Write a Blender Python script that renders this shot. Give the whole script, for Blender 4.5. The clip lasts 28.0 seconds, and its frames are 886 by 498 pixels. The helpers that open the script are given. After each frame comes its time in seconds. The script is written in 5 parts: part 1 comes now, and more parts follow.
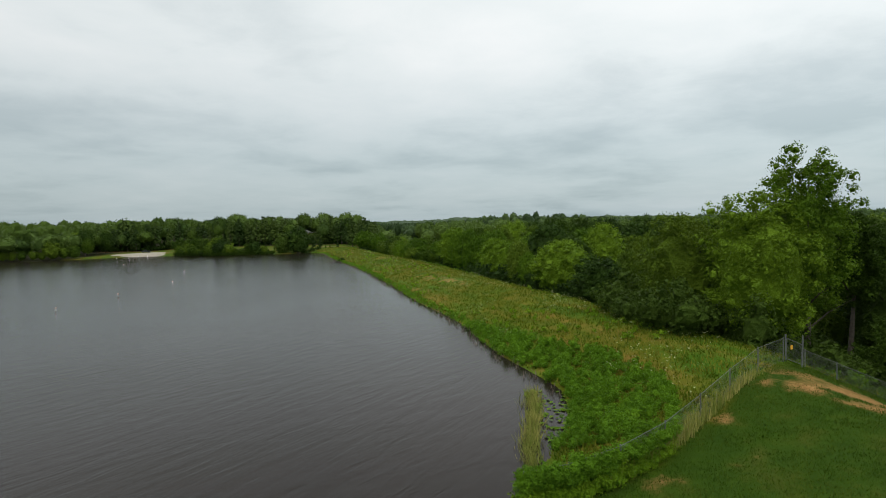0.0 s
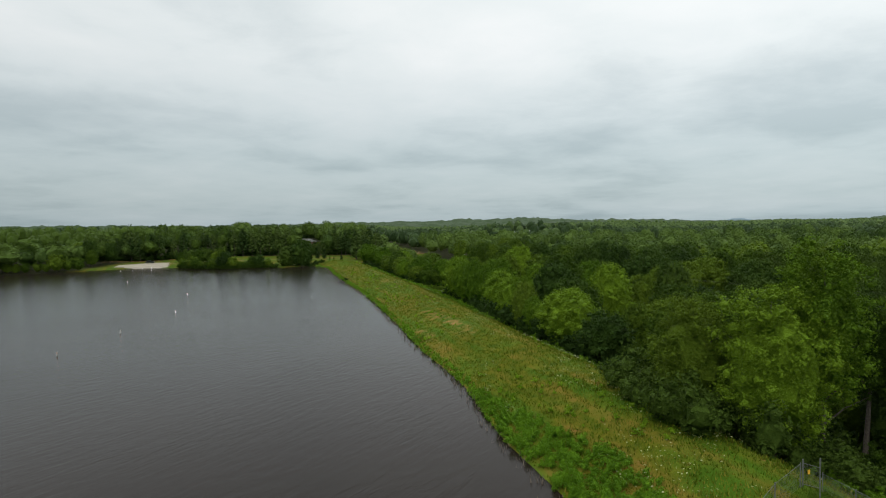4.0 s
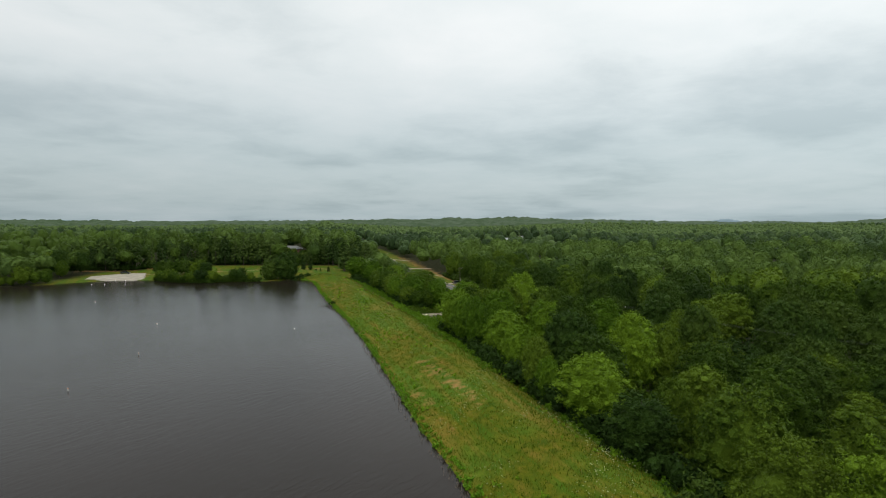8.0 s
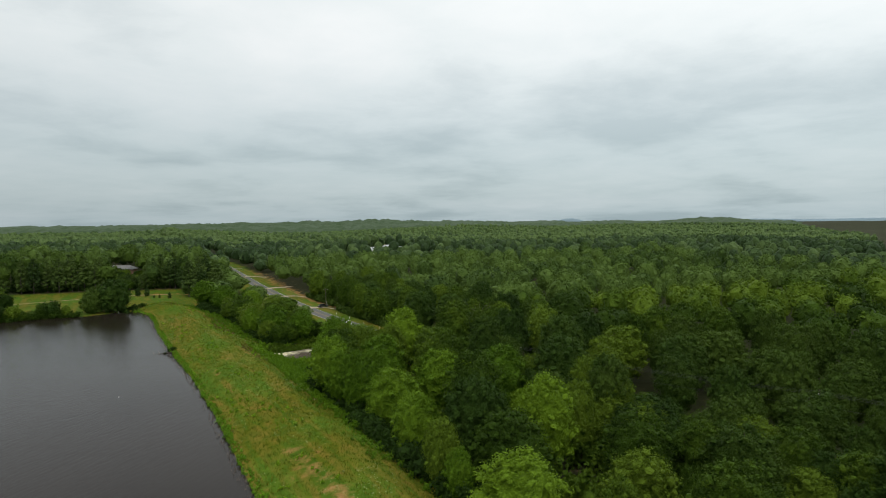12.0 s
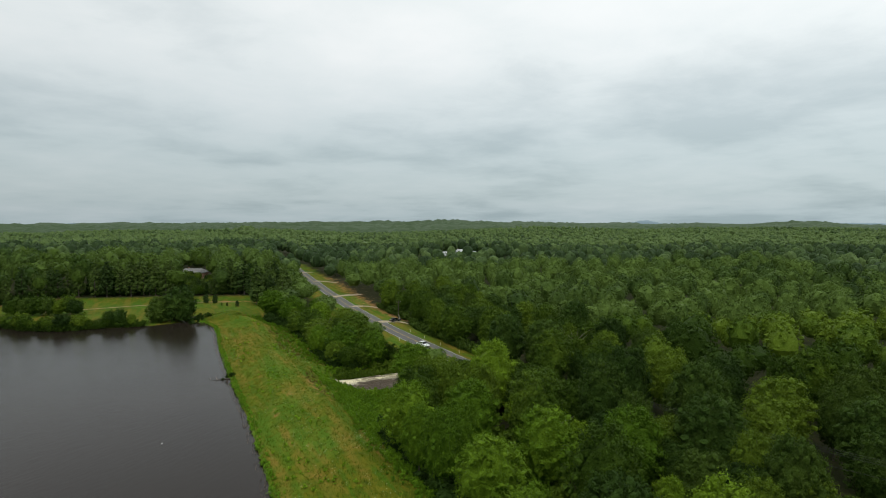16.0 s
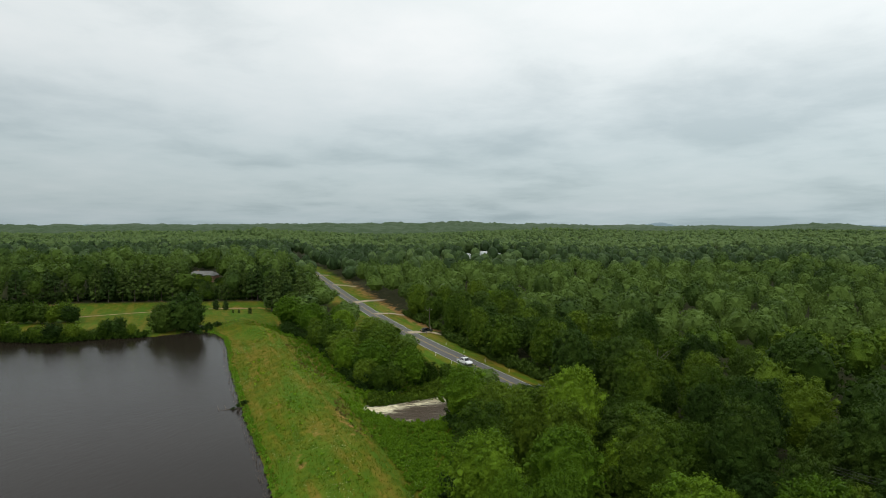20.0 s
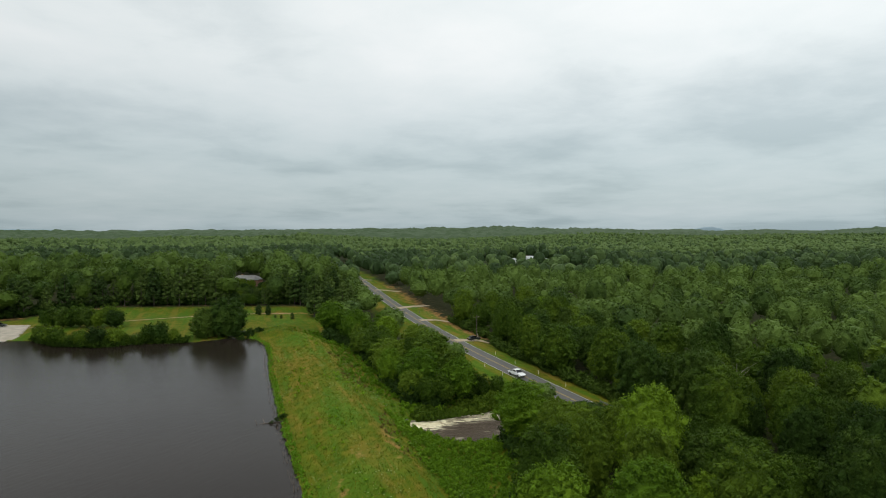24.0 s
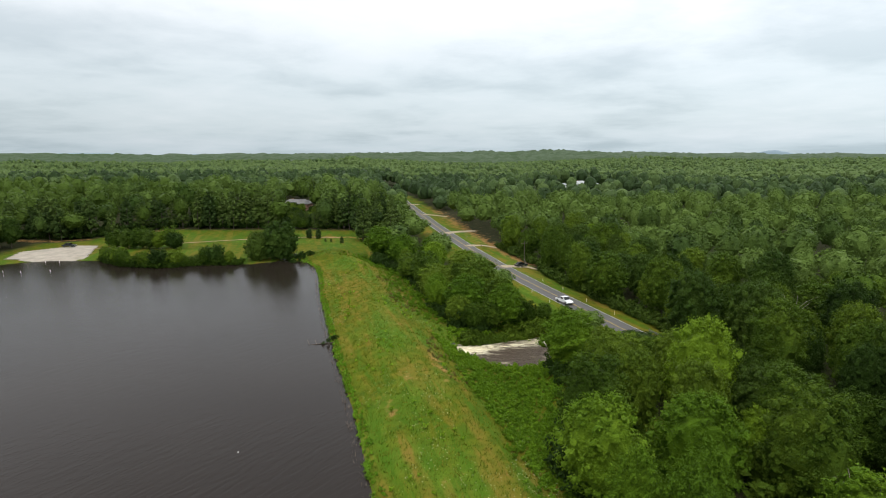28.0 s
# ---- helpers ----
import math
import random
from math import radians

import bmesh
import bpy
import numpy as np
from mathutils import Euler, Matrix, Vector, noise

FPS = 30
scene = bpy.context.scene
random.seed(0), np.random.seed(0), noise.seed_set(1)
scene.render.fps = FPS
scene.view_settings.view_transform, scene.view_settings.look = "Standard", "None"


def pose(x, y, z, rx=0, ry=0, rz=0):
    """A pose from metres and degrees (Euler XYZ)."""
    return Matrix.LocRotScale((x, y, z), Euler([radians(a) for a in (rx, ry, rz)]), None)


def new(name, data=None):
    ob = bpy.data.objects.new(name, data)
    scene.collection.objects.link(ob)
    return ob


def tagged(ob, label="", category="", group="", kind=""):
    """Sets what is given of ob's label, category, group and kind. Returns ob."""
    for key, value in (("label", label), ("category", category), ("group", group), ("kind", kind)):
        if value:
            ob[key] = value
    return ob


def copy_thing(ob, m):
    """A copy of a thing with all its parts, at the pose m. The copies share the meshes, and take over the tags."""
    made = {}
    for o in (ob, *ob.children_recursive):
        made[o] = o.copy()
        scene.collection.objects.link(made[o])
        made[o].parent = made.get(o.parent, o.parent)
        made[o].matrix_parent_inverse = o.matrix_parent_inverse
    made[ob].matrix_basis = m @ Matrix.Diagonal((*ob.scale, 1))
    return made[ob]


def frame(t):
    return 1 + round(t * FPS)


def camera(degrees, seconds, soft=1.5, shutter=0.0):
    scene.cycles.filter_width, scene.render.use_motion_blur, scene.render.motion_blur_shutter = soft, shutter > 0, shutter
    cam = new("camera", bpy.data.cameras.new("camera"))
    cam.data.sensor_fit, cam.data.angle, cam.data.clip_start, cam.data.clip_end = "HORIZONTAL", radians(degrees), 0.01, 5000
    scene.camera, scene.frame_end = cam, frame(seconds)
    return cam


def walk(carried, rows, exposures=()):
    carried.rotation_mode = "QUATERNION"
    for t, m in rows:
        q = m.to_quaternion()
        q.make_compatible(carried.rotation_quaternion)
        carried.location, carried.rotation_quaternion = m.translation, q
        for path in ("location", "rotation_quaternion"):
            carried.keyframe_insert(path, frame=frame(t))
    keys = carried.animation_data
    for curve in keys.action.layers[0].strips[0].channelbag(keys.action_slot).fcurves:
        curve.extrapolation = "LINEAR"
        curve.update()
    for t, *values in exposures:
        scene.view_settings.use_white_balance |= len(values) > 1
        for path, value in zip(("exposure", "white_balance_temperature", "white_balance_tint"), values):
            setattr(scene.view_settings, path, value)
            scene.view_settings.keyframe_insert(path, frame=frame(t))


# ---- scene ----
cam = camera(74.66, 28.0, soft=1.0)
# seconds, place in metres, turn in degrees
PATH = [
    (0.0, 0.00, 0.00, 12.02, 87.741, 1.216, 0.103),
    (0.5, 0.16, -0.04, 13.02, 87.759, 1.252, 0.202),
    (1.0, 0.26, -0.09, 14.01, 87.724, 1.143, 0.257),
    (1.5, 0.31, -0.19, 15.00, 87.720, 1.034, 0.327),
    (2.0, 0.37, -0.32, 16.03, 87.725, 1.019, 0.413),
    (2.5, 0.43, -0.42, 17.05, 87.747, 0.946, 0.466),
    (3.0, 0.42, -0.30, 17.97, 87.704, 0.882, 0.502),
    (3.5, 0.17, 0.39, 18.86, 87.658, 0.800, 0.515),
    (5.5, -0.67, 5.51, 22.35, 87.660, 0.100, 0.279),
    (6.0, -0.80, 7.13, 23.43, 87.610, 0.121, 0.142),
    (6.5, -0.97, 9.02, 24.55, 87.528, 0.103, 0.017),
    (7.0, -1.28, 11.13, 25.63, 87.461, 0.052, -0.145),
    (7.5, -1.72, 13.43, 26.63, 87.388, -0.003, -0.352),
    (8.0, -2.19, 15.89, 27.60, 87.303, -0.043, -0.611),
    (8.5, -2.67, 18.48, 28.56, 87.323, -0.117, -0.888),
    (9.0, -3.12, 21.12, 29.42, 87.327, -0.014, -1.283),
    (9.5, -3.48, 23.76, 30.22, 87.300, 0.021, -2.112),
    (10.0, -3.69, 26.39, 31.04, 87.285, 0.100, -3.923),
    (10.5, -3.83, 29.00, 31.94, 87.273, 0.284, -7.138),
    (11.0, -3.98, 31.61, 32.84, 87.270, 0.433, -11.096),
    (11.5, -4.03, 34.26, 33.73, 87.280, 0.621, -14.393),
    (13.5, -3.46, 45.20, 36.75, 87.342, 0.711, -14.269),
    (14.0, -3.31, 48.18, 37.32, 87.405, 0.463, -11.833),
    (14.5, -3.27, 51.38, 37.68, 87.370, 0.354, -10.051),
    (15.0, -3.41, 54.77, 37.85, 87.361, 0.215, -8.940),
    (15.5, -3.77, 58.30, 37.85, 87.345, 0.111, -8.138),
    (16.0, -4.33, 61.92, 37.72, 87.328, -0.005, -7.666),
    (16.5, -5.07, 65.58, 37.51, 87.302, -0.128, -7.378),
    (17.0, -5.90, 69.25, 37.27, 87.343, -0.194, -7.244),
    (17.5, -6.75, 72.89, 37.05, 87.373, -0.233, -7.106),
    (18.0, -7.61, 76.44, 36.82, 87.408, -0.262, -7.001),
    (18.5, -8.45, 79.84, 36.60, 87.430, -0.262, -6.918),
    (19.0, -9.21, 83.07, 36.44, 87.419, -0.202, -6.825),
    (19.5, -9.85, 86.07, 36.38, 87.452, -0.148, -6.738),
    (20.0, -10.39, 88.75, 36.36, 87.527, -0.093, -6.613),
    (20.5, -10.82, 91.04, 36.33, 87.561, -0.084, -6.428),
    (21.0, -11.08, 92.89, 36.25, 87.606, -0.052, -6.105),
    (21.5, -11.23, 94.27, 36.15, 87.671, -0.031, -5.622),
    (23.5, -11.47, 97.98, 35.64, 87.944, 0.038, -3.319),
    (24.0, -11.48, 98.66, 35.50, 88.029, 0.055, -2.517),
    (24.5, -11.50, 99.17, 35.41, 88.093, 0.085, -1.723),
    (25.0, -11.51, 99.55, 35.36, 88.140, 0.107, -0.942),
    (25.5, -11.51, 99.86, 35.34, 88.167, 0.082, -0.230),
    (26.0, -11.51, 100.11, 35.38, 86.165, 0.061, 0.361),
    (26.5, -11.52, 100.29, 35.45, 84.402, 0.080, 0.879),
    (27.0, -11.53, 100.40, 35.53, 82.546, 0.128, 1.370),
    (27.5, -11.54, 100.43, 35.61, 80.962, 0.113, 1.765),
    (28.0, -11.53, 100.42, 35.72, 80.588, 0.075, 2.173),
]
walk(cam, [(t, pose(x, y, z, rx, ry, rz)) for t, x, y, z, rx, ry, rz in PATH], [(0.0, 0.0, 6500, 10), (25.4, 0.0, 6500, 10), (26.0, 0.04, 6500, 11), (27.0, 0.27, 6500, 14), (27.5, 0.38, 6500, 15), (28.0, 0.47, 6500, 15)])

# ---- world, sky and sun ----
world = bpy.data.worlds.new("overcast_sky")
scene.world = world
world.use_nodes = True
wt = world.node_tree
wt.nodes.clear()


def wn(kind, **sets):
    n = wt.nodes.new(kind)
    for key, value in sets.items():
        n.inputs[key.replace("_", " ")].default_value = value
    return n


SUN_UP, SUN_TURN = radians(58), radians(200)
sky = wn("ShaderNodeTexSky")
sky.sky_type, sky.sun_disc, sky.sun_elevation, sky.sun_rotation = "NISHITA", False, SUN_UP, SUN_TURN
sky.air_density, sky.dust_density = 1.0, 3.0
coord = wn("ShaderNodeTexCoord")
sep = wn("ShaderNodeSeparateXYZ")
wt.links.new(coord.outputs["Generated"], sep.inputs[0])
up = wt.nodes.new("ShaderNodeMath")
up.operation = "MAXIMUM"
up.inputs[1].default_value = 0.0
wt.links.new(sep.outputs[2], up.inputs[0])
lift = wt.nodes.new("ShaderNodeMath")
lift.operation = "ADD"
lift.inputs[1].default_value = 0.13
wt.links.new(up.outputs[0], lift.inputs[0])
flat = wt.nodes.new("ShaderNodeVectorMath")
flat.operation = "DIVIDE"
low = wt.nodes.new("ShaderNodeCombineXYZ")
wt.links.new(lift.outputs[0], low.inputs[0])
wt.links.new(lift.outputs[0], low.inputs[1])
low.inputs[2].default_value = 1.0
wt.links.new(coord.outputs["Generated"], flat.inputs[0])
wt.links.new(low.outputs[0], flat.inputs[1])
# cloud deck seen in perspective: broad masses and finer billows
broad = wn("ShaderNodeTexNoise", Scale=0.55, Detail=4.0, Roughness=0.48, Distortion=0.3)
fine = wn("ShaderNodeTexNoise", Scale=2.1, Detail=7.0, Roughness=0.6, Distortion=0.2)
for n in (broad, fine):
    wt.links.new(flat.outputs[0], n.inputs["Vector"])
mixn = wt.nodes.new("ShaderNodeMix")
mixn.inputs[0].default_value = 0.28
wt.links.new(broad.outputs[0], mixn.inputs[2])
wt.links.new(fine.outputs[0], mixn.inputs[3])
deck = wt.nodes.new("ShaderNodeValToRGB")
deck.color_ramp.elements[0].position, deck.color_ramp.elements[0].color = 0.38, (0.60, 0.65, 0.655, 1)
deck.color_ramp.elements[1].position, deck.color_ramp.elements[1].color = 0.66, (0.88, 0.885, 0.875, 1)
mid = deck.color_ramp.elements.new(0.5)
mid.color = (0.765, 0.80, 0.795, 1)
wt.links.new(mixn.outputs[0], deck.inputs[0])
# the deck darkens and turns blue-grey towards the horizon, and whitens overhead
rise = wt.nodes.new("ShaderNodeValToRGB")
rise.color_ramp.elements[0].position, rise.color_ramp.elements[0].color = 0.0, (0.485, 0.565, 0.60, 1)
rise.color_ramp.elements[1].position, rise.color_ramp.elements[1].color = 1.0, (1.75, 1.74, 1.70, 1)
e = rise.color_ramp.elements.new(0.46)
e.color = (1.10, 1.10, 1.08, 1)
e = rise.color_ramp.elements.new(0.12)
e.color = (0.625, 0.685, 0.70, 1)
e = rise.color_ramp.elements.new(0.26)
e.color = (0.95, 0.96, 0.95, 1)
wt.links.new(up.outputs[0], rise.inputs[0])
tone = wt.nodes.new("ShaderNodeMix")
tone.data_type, tone.blend_type = "RGBA", "MULTIPLY"
tone.inputs[0].default_value = 1.0
wt.links.new(deck.outputs[0], tone.inputs[6])
wt.links.new(rise.outputs[0], tone.inputs[7])
# the deck is thinner, and so brighter, towards the east
thin_deck = wt.nodes.new("ShaderNodeMapRange")
thin_deck.inputs[1].default_value, thin_deck.inputs[2].default_value = -0.6, 0.75
thin_deck.inputs[3].default_value, thin_deck.inputs[4].default_value = 0.93, 1.14
wt.links.new(sep.outputs[0], thin_deck.inputs[0])
cloud_power = thin_deck.outputs[0]
clear = wn("ShaderNodeBackground", Strength=0.02)
wt.links.new(sky.outputs[0], clear.inputs[0])
cloud = wn("ShaderNodeBackground", Strength=1.0)
wt.links.new(tone.outputs[2], cloud.inputs[0])
wt.links.new(cloud_power, cloud.inputs[1])
both = wt.nodes.new("ShaderNodeAddShader")
wt.links.new(clear.outputs[0], both.inputs[0])
wt.links.new(cloud.outputs[0], both.inputs[1])
wo = wt.nodes.new("ShaderNodeOutputWorld")
wt.links.new(both.outputs[0], wo.inputs[0])

sun_data = bpy.data.lights.new("sun", "SUN")
sun_data.energy, sun_data.angle, sun_data.color = 0.9, radians(25), (1.0, 0.97, 0.92)
sun = new("sun", sun_data)
sun.matrix_world = pose(0, 0, 300, 90 - math.degrees(SUN_UP), 0, 180 - math.degrees(SUN_TURN))


# ---- materials ----
def material(name, rough=0.8):
    m = bpy.data.materials.new(name)
    m.use_nodes = True
    b = m.node_tree.nodes["Principled BSDF"]
    b.inputs["Roughness"].default_value = rough
    b.inputs["Specular IOR Level"].default_value = 0.3
    return m, m.node_tree, b


def node(nt, kind, **sets):
    n = nt.nodes.new(kind)
    for key, value in sets.items():
        n.inputs[key.replace("_", " ")].default_value = value
    return n


def ramp(nt, fac, stops):
    n = nt.nodes.new("ShaderNodeValToRGB")
    el = n.color_ramp.elements
    while len(el) < len(stops):
        el.new(0.5)
    for k, (at, c) in zip(el, stops):
        k.position, k.color = at, (*c, 1)
    nt.links.new(fac, n.inputs[0])
    return n.outputs[0]


def mixed(nt, fac, a, b, blend="MIX"):
    n = nt.nodes.new("ShaderNodeMix")
    n.data_type, n.blend_type = "RGBA", blend
    for socket, v in ((n.inputs[0], fac), (n.inputs[6], a), (n.inputs[7], b)):
        if isinstance(v, (int, float)):
            socket.default_value = v
        elif isinstance(v, tuple):
            socket.default_value = (*v, 1)
        else:
            nt.links.new(v, socket)
    return n.outputs[2]


def place(nt):
    return nt.nodes.new("ShaderNodeNewGeometry").outputs["Position"]


def grain(nt, at, scale, detail=4.0, rough=0.55, distort=0.0):
    n = node(nt, "ShaderNodeTexNoise", Scale=scale, Detail=detail, Roughness=rough, Distortion=distort)
    nt.links.new(at, n.inputs["Vector"])
    return n.outputs[0]


def relief(nt, b, height, strength=0.4, distance=0.05):
    n = node(nt, "ShaderNodeBump", Strength=strength, Distance=distance)
    nt.links.new(height, n.inputs["Height"])
    nt.links.new(n.outputs[0], b.inputs["Normal"])


def plain(name, c, rough=0.7, metal=0.0, vary=0.15, scale=3.0):
    """A surface of one colour with slight stains and grain."""
    m, nt, b = material(name, rough)
    b.inputs["Metallic"].default_value = metal
    g = grain(nt, node(nt, "ShaderNodeTexCoord").outputs["Object"], scale, 6.0)
    dark = tuple(v * (1 - vary) for v in c)
    light = tuple(min(1, v * (1 + vary)) for v in c)
    nt.links.new(ramp(nt, g, [(0.3, dark), (0.7, light)]), b.inputs["Base Color"])
    relief(nt, b, g, 0.15, 0.01)
    return m


def foliage(name, dark, mid, light, tree_scale=0.11):
    """Leaves: each leaf, each tree and each patch of wood differs a little."""
    m, nt, b = material(name, 0.6)
    b.inputs["Specular IOR Level"].default_value = 0.06
    geo = nt.nodes.new("ShaderNodeNewGeometry")
    tree = node(nt, "ShaderNodeObjectInfo").outputs["Random"]
    patch = grain(nt, geo.outputs["Position"], tree_scale, 2.0)
    add = nt.nodes.new("ShaderNodeMath")
    add.operation = "MULTIPLY_ADD"
    nt.links.new(geo.outputs["Random Per Island"], add.inputs[0])
    add.inputs[1].default_value = 0.14
    calm = nt.nodes.new("ShaderNodeMath")
    calm.operation = "MULTIPLY_ADD"
    nt.links.new(patch, calm.inputs[0])
    calm.inputs[1].default_value, calm.inputs[2].default_value = 0.6, -0.11
    tuft = nt.nodes.new("ShaderNodeMath")
    tuft.operation = "MULTIPLY_ADD"
    nt.links.new(grain(nt, geo.outputs["Position"], 1.3, 4.0, 0.65), tuft.inputs[0])
    tuft.inputs[1].default_value = 0.5
    nt.links.new(calm.outputs[0], tuft.inputs[2])
    nt.links.new(tuft.outputs[0], add.inputs[2])
    add2 = nt.nodes.new("ShaderNodeMath")
    add2.operation = "MULTIPLY_ADD"
    nt.links.new(tree, add2.inputs[0])
    add2.inputs[1].default_value = 0.58
    nt.links.new(add.outputs[0], add2.inputs[2])
    own = nt.nodes.new("ShaderNodeAttribute")
    own.attribute_name = "tone"
    add3 = nt.nodes.new("ShaderNodeMath")
    add3.operation = "ADD"
    nt.links.new(own.outputs["Fac"], add3.inputs[0])
    nt.links.new(add2.outputs[0], add3.inputs[1])
    add2 = add3
    col = ramp(nt, add2.outputs[0], [(0.42, dark), (0.7, mid), (1.0, light)])
    nt.links.new(col, b.inputs["Base Color"])
    thin = node(nt, "ShaderNodeBsdfTranslucent")
    nt.links.new(mixed(nt, 1.0, col, (1.0, 1.0, 0.6), "MULTIPLY"), thin.inputs["Color"])
    mx = node(nt, "ShaderNodeMixShader")
    mx.inputs[0].default_value = 0.10
    nt.links.new(b.outputs[0], mx.inputs[1])
    nt.links.new(thin.outputs[0], mx.inputs[2])
    nt.links.new(mx.outputs[0], nt.nodes["Material Output"].inputs[0])
    relief(nt, b, grain(nt, geo.outputs["Position"], 1.9, 6.0, 0.75), 0.9, 0.45)
    return m


LEAF = foliage("broad_leaves", (0.0219, 0.0452, 0.0045), (0.0448, 0.0850, 0.0077), (0.0945, 0.1498, 0.0124))
LEAF_LIGHT = foliage("young_leaves", (0.0480, 0.1001, 0.0064), (0.0793, 0.1531, 0.0090), (0.1326, 0.2222, 0.0140))
LEAF_DARK = foliage("dark_leaves", (0.0173, 0.0372, 0.0060), (0.0296, 0.0608, 0.0088), (0.0540, 0.0922, 0.0128))
PINE = foliage("pine_needles", (0.0250, 0.0470, 0.0114), (0.0383, 0.0694, 0.0160), (0.0696, 0.1089, 0.0229))
BUSH = foliage("bank_weeds", (0.0655, 0.1379, 0.0073), (0.1089, 0.2127, 0.0102), (0.1820, 0.2999, 0.0153), 0.5)
WEED = foliage("lush_weeds", (0.0825, 0.1820, 0.0102), (0.1400, 0.2834, 0.0150), (0.2375, 0.4030, 0.0228), 0.5)
# haze over distance put into the leaf colours: paler and bluer green
LEAF_MID_HAZE = foliage("valley_leaves_hazed", (0.0245, 0.0489, 0.0105), (0.0473, 0.0847, 0.0166), (0.0861, 0.1392, 0.0265))
LEAF_BACK_HAZE = foliage("hill_leaves_hazed", (0.0282, 0.0523, 0.0176), (0.0525, 0.0890, 0.0277), (0.0845, 0.1306, 0.0389), 0.03)
# bluish base colour stands in for air haze on the last treetops
LEAF_FAR_HAZE = foliage("distant_leaves_hazed", (0.0110, 0.0230, 0.0130), (0.0260, 0.0470, 0.0240), (0.0480, 0.0780, 0.0360), 0.045)
BARK = plain("bark", (0.085, 0.072, 0.058), 0.9, 0, 0.4, 8.0)


def masked(nt, name):
    n = nt.nodes.new("ShaderNodeAttribute")
    n.attribute_name = name
    return n.outputs["Fac"]


def ground_material():
    """Forest floor, rough grass of the dam, mown grass and bare earth, told apart by the ground's own masks."""
    m, nt, b = material("ground_cover", 0.95)
    b.inputs["Specular IOR Level"].default_value = 0.08
    at = place(nt)
    along = node(nt, "ShaderNodeMapping")
    along.vector_type = "TEXTURE"
    along.inputs["Rotation"].default_value = (0, 0, radians(17))
    along.inputs["Scale"].default_value = (2.6, 24.0, 3.0)
    nt.links.new(at, along.inputs["Vector"])
    bands = grain(nt, along.outputs[0], 1.0, 5.0, 0.6, 0.4)
    big, mid_, small = grain(nt, at, 0.06, 4.0), grain(nt, at, 0.45, 5.0, 0.6), grain(nt, at, 4.0, 6.0, 0.7)
    floor_c = ramp(nt, mid_, [(0.35, (0.0186, 0.0223, 0.0084)), (0.55, (0.0279, 0.0310, 0.0120)), (0.7, (0.0465, 0.0384, 0.0204))])
    rough_c = ramp(nt, mid_, [(0.28, (0.0393, 0.0706, 0.0021)), (0.45, (0.0816, 0.0993, 0.0030)), (0.58, (0.1225, 0.1137, 0.0051)), (0.72, (0.1603, 0.1260, 0.0111))])
    rough_c = mixed(nt, ramp(nt, big, [(0.45, (0, 0, 0)), (0.6, (1, 1, 1))]), rough_c, ramp(nt, mid_, [(0.3, (0.0473, 0.1079, 0.0055)), (0.65, (0.0947, 0.1582, 0.0104))]))
    rough_c = mixed(nt, ramp(nt, small, [(0.35, (0.5462, 0.5395, 0.2597)), (0.7, (0, 0, 0))]), rough_c, (0.0438, 0.0648, 0.0048))
    rough_c = mixed(nt, ramp(nt, bands, [(0.5, (0, 0, 0)), (0.62, (0.80, 0.78, 0.5))]), rough_c, ramp(nt, mid_, [(0.35, (0.1100, 0.1080, 0.0104)), (0.55, (0.1600, 0.1150, 0.0173)), (0.7, (0.1750, 0.1000, 0.0242))]))
    rough_c = mixed(nt, ramp(nt, bands, [(0.38, (0.8, 0.8, 0.5)), (0.47, (0, 0, 0))]), rough_c, (0.0430, 0.1000, 0.0041))
    mown_c = ramp(nt, mid_, [(0.3, (0.0180, 0.0450, 0.0018)), (0.52, (0.0300, 0.0620, 0.0026)), (0.68, (0.0600, 0.0720, 0.0080))])
    mown_c = mixed(nt, ramp(nt, small, [(0.4, (0.3790, 0.4453, 0.1980)), (0.65, (0, 0, 0))]), mown_c, (0.0227, 0.0534, 0.0032))
    dirt_c = ramp(nt, small, [(0.3, (0.16, 0.08, 0.025)), (0.5, (0.27, 0.145, 0.05)), (0.7, (0.36, 0.215, 0.085))])
    c = mixed(nt, masked(nt, "rough"), floor_c, rough_c)
    c = mixed(nt, masked(nt, "mown"), c, mown_c)
    edge = nt.nodes.new("ShaderNodeMath")
    edge.operation = "MULTIPLY_ADD"
    nt.links.new(mid_, edge.inputs[0])
    edge.inputs[1].default_value = 2.4
    edge.inputs[2].default_value = -1.28
    sumd = nt.nodes.new("ShaderNodeMath")
    sumd.operation = "ADD"
    nt.links.new(masked(nt, "dirt"), sumd.inputs[0])
    nt.links.new(edge.outputs[0], sumd.inputs[1])
    c = mixed(nt, ramp(nt, sumd.outputs[0], [(0.3, (0, 0, 0)), (0.85, (0.95, 0.95, 0.95))]), c, dirt_c)
    nt.links.new(c, b.inputs["Base Color"])
    relief(nt, b, small, 0.8, 0.12)
    return m


GROUND = ground_material()


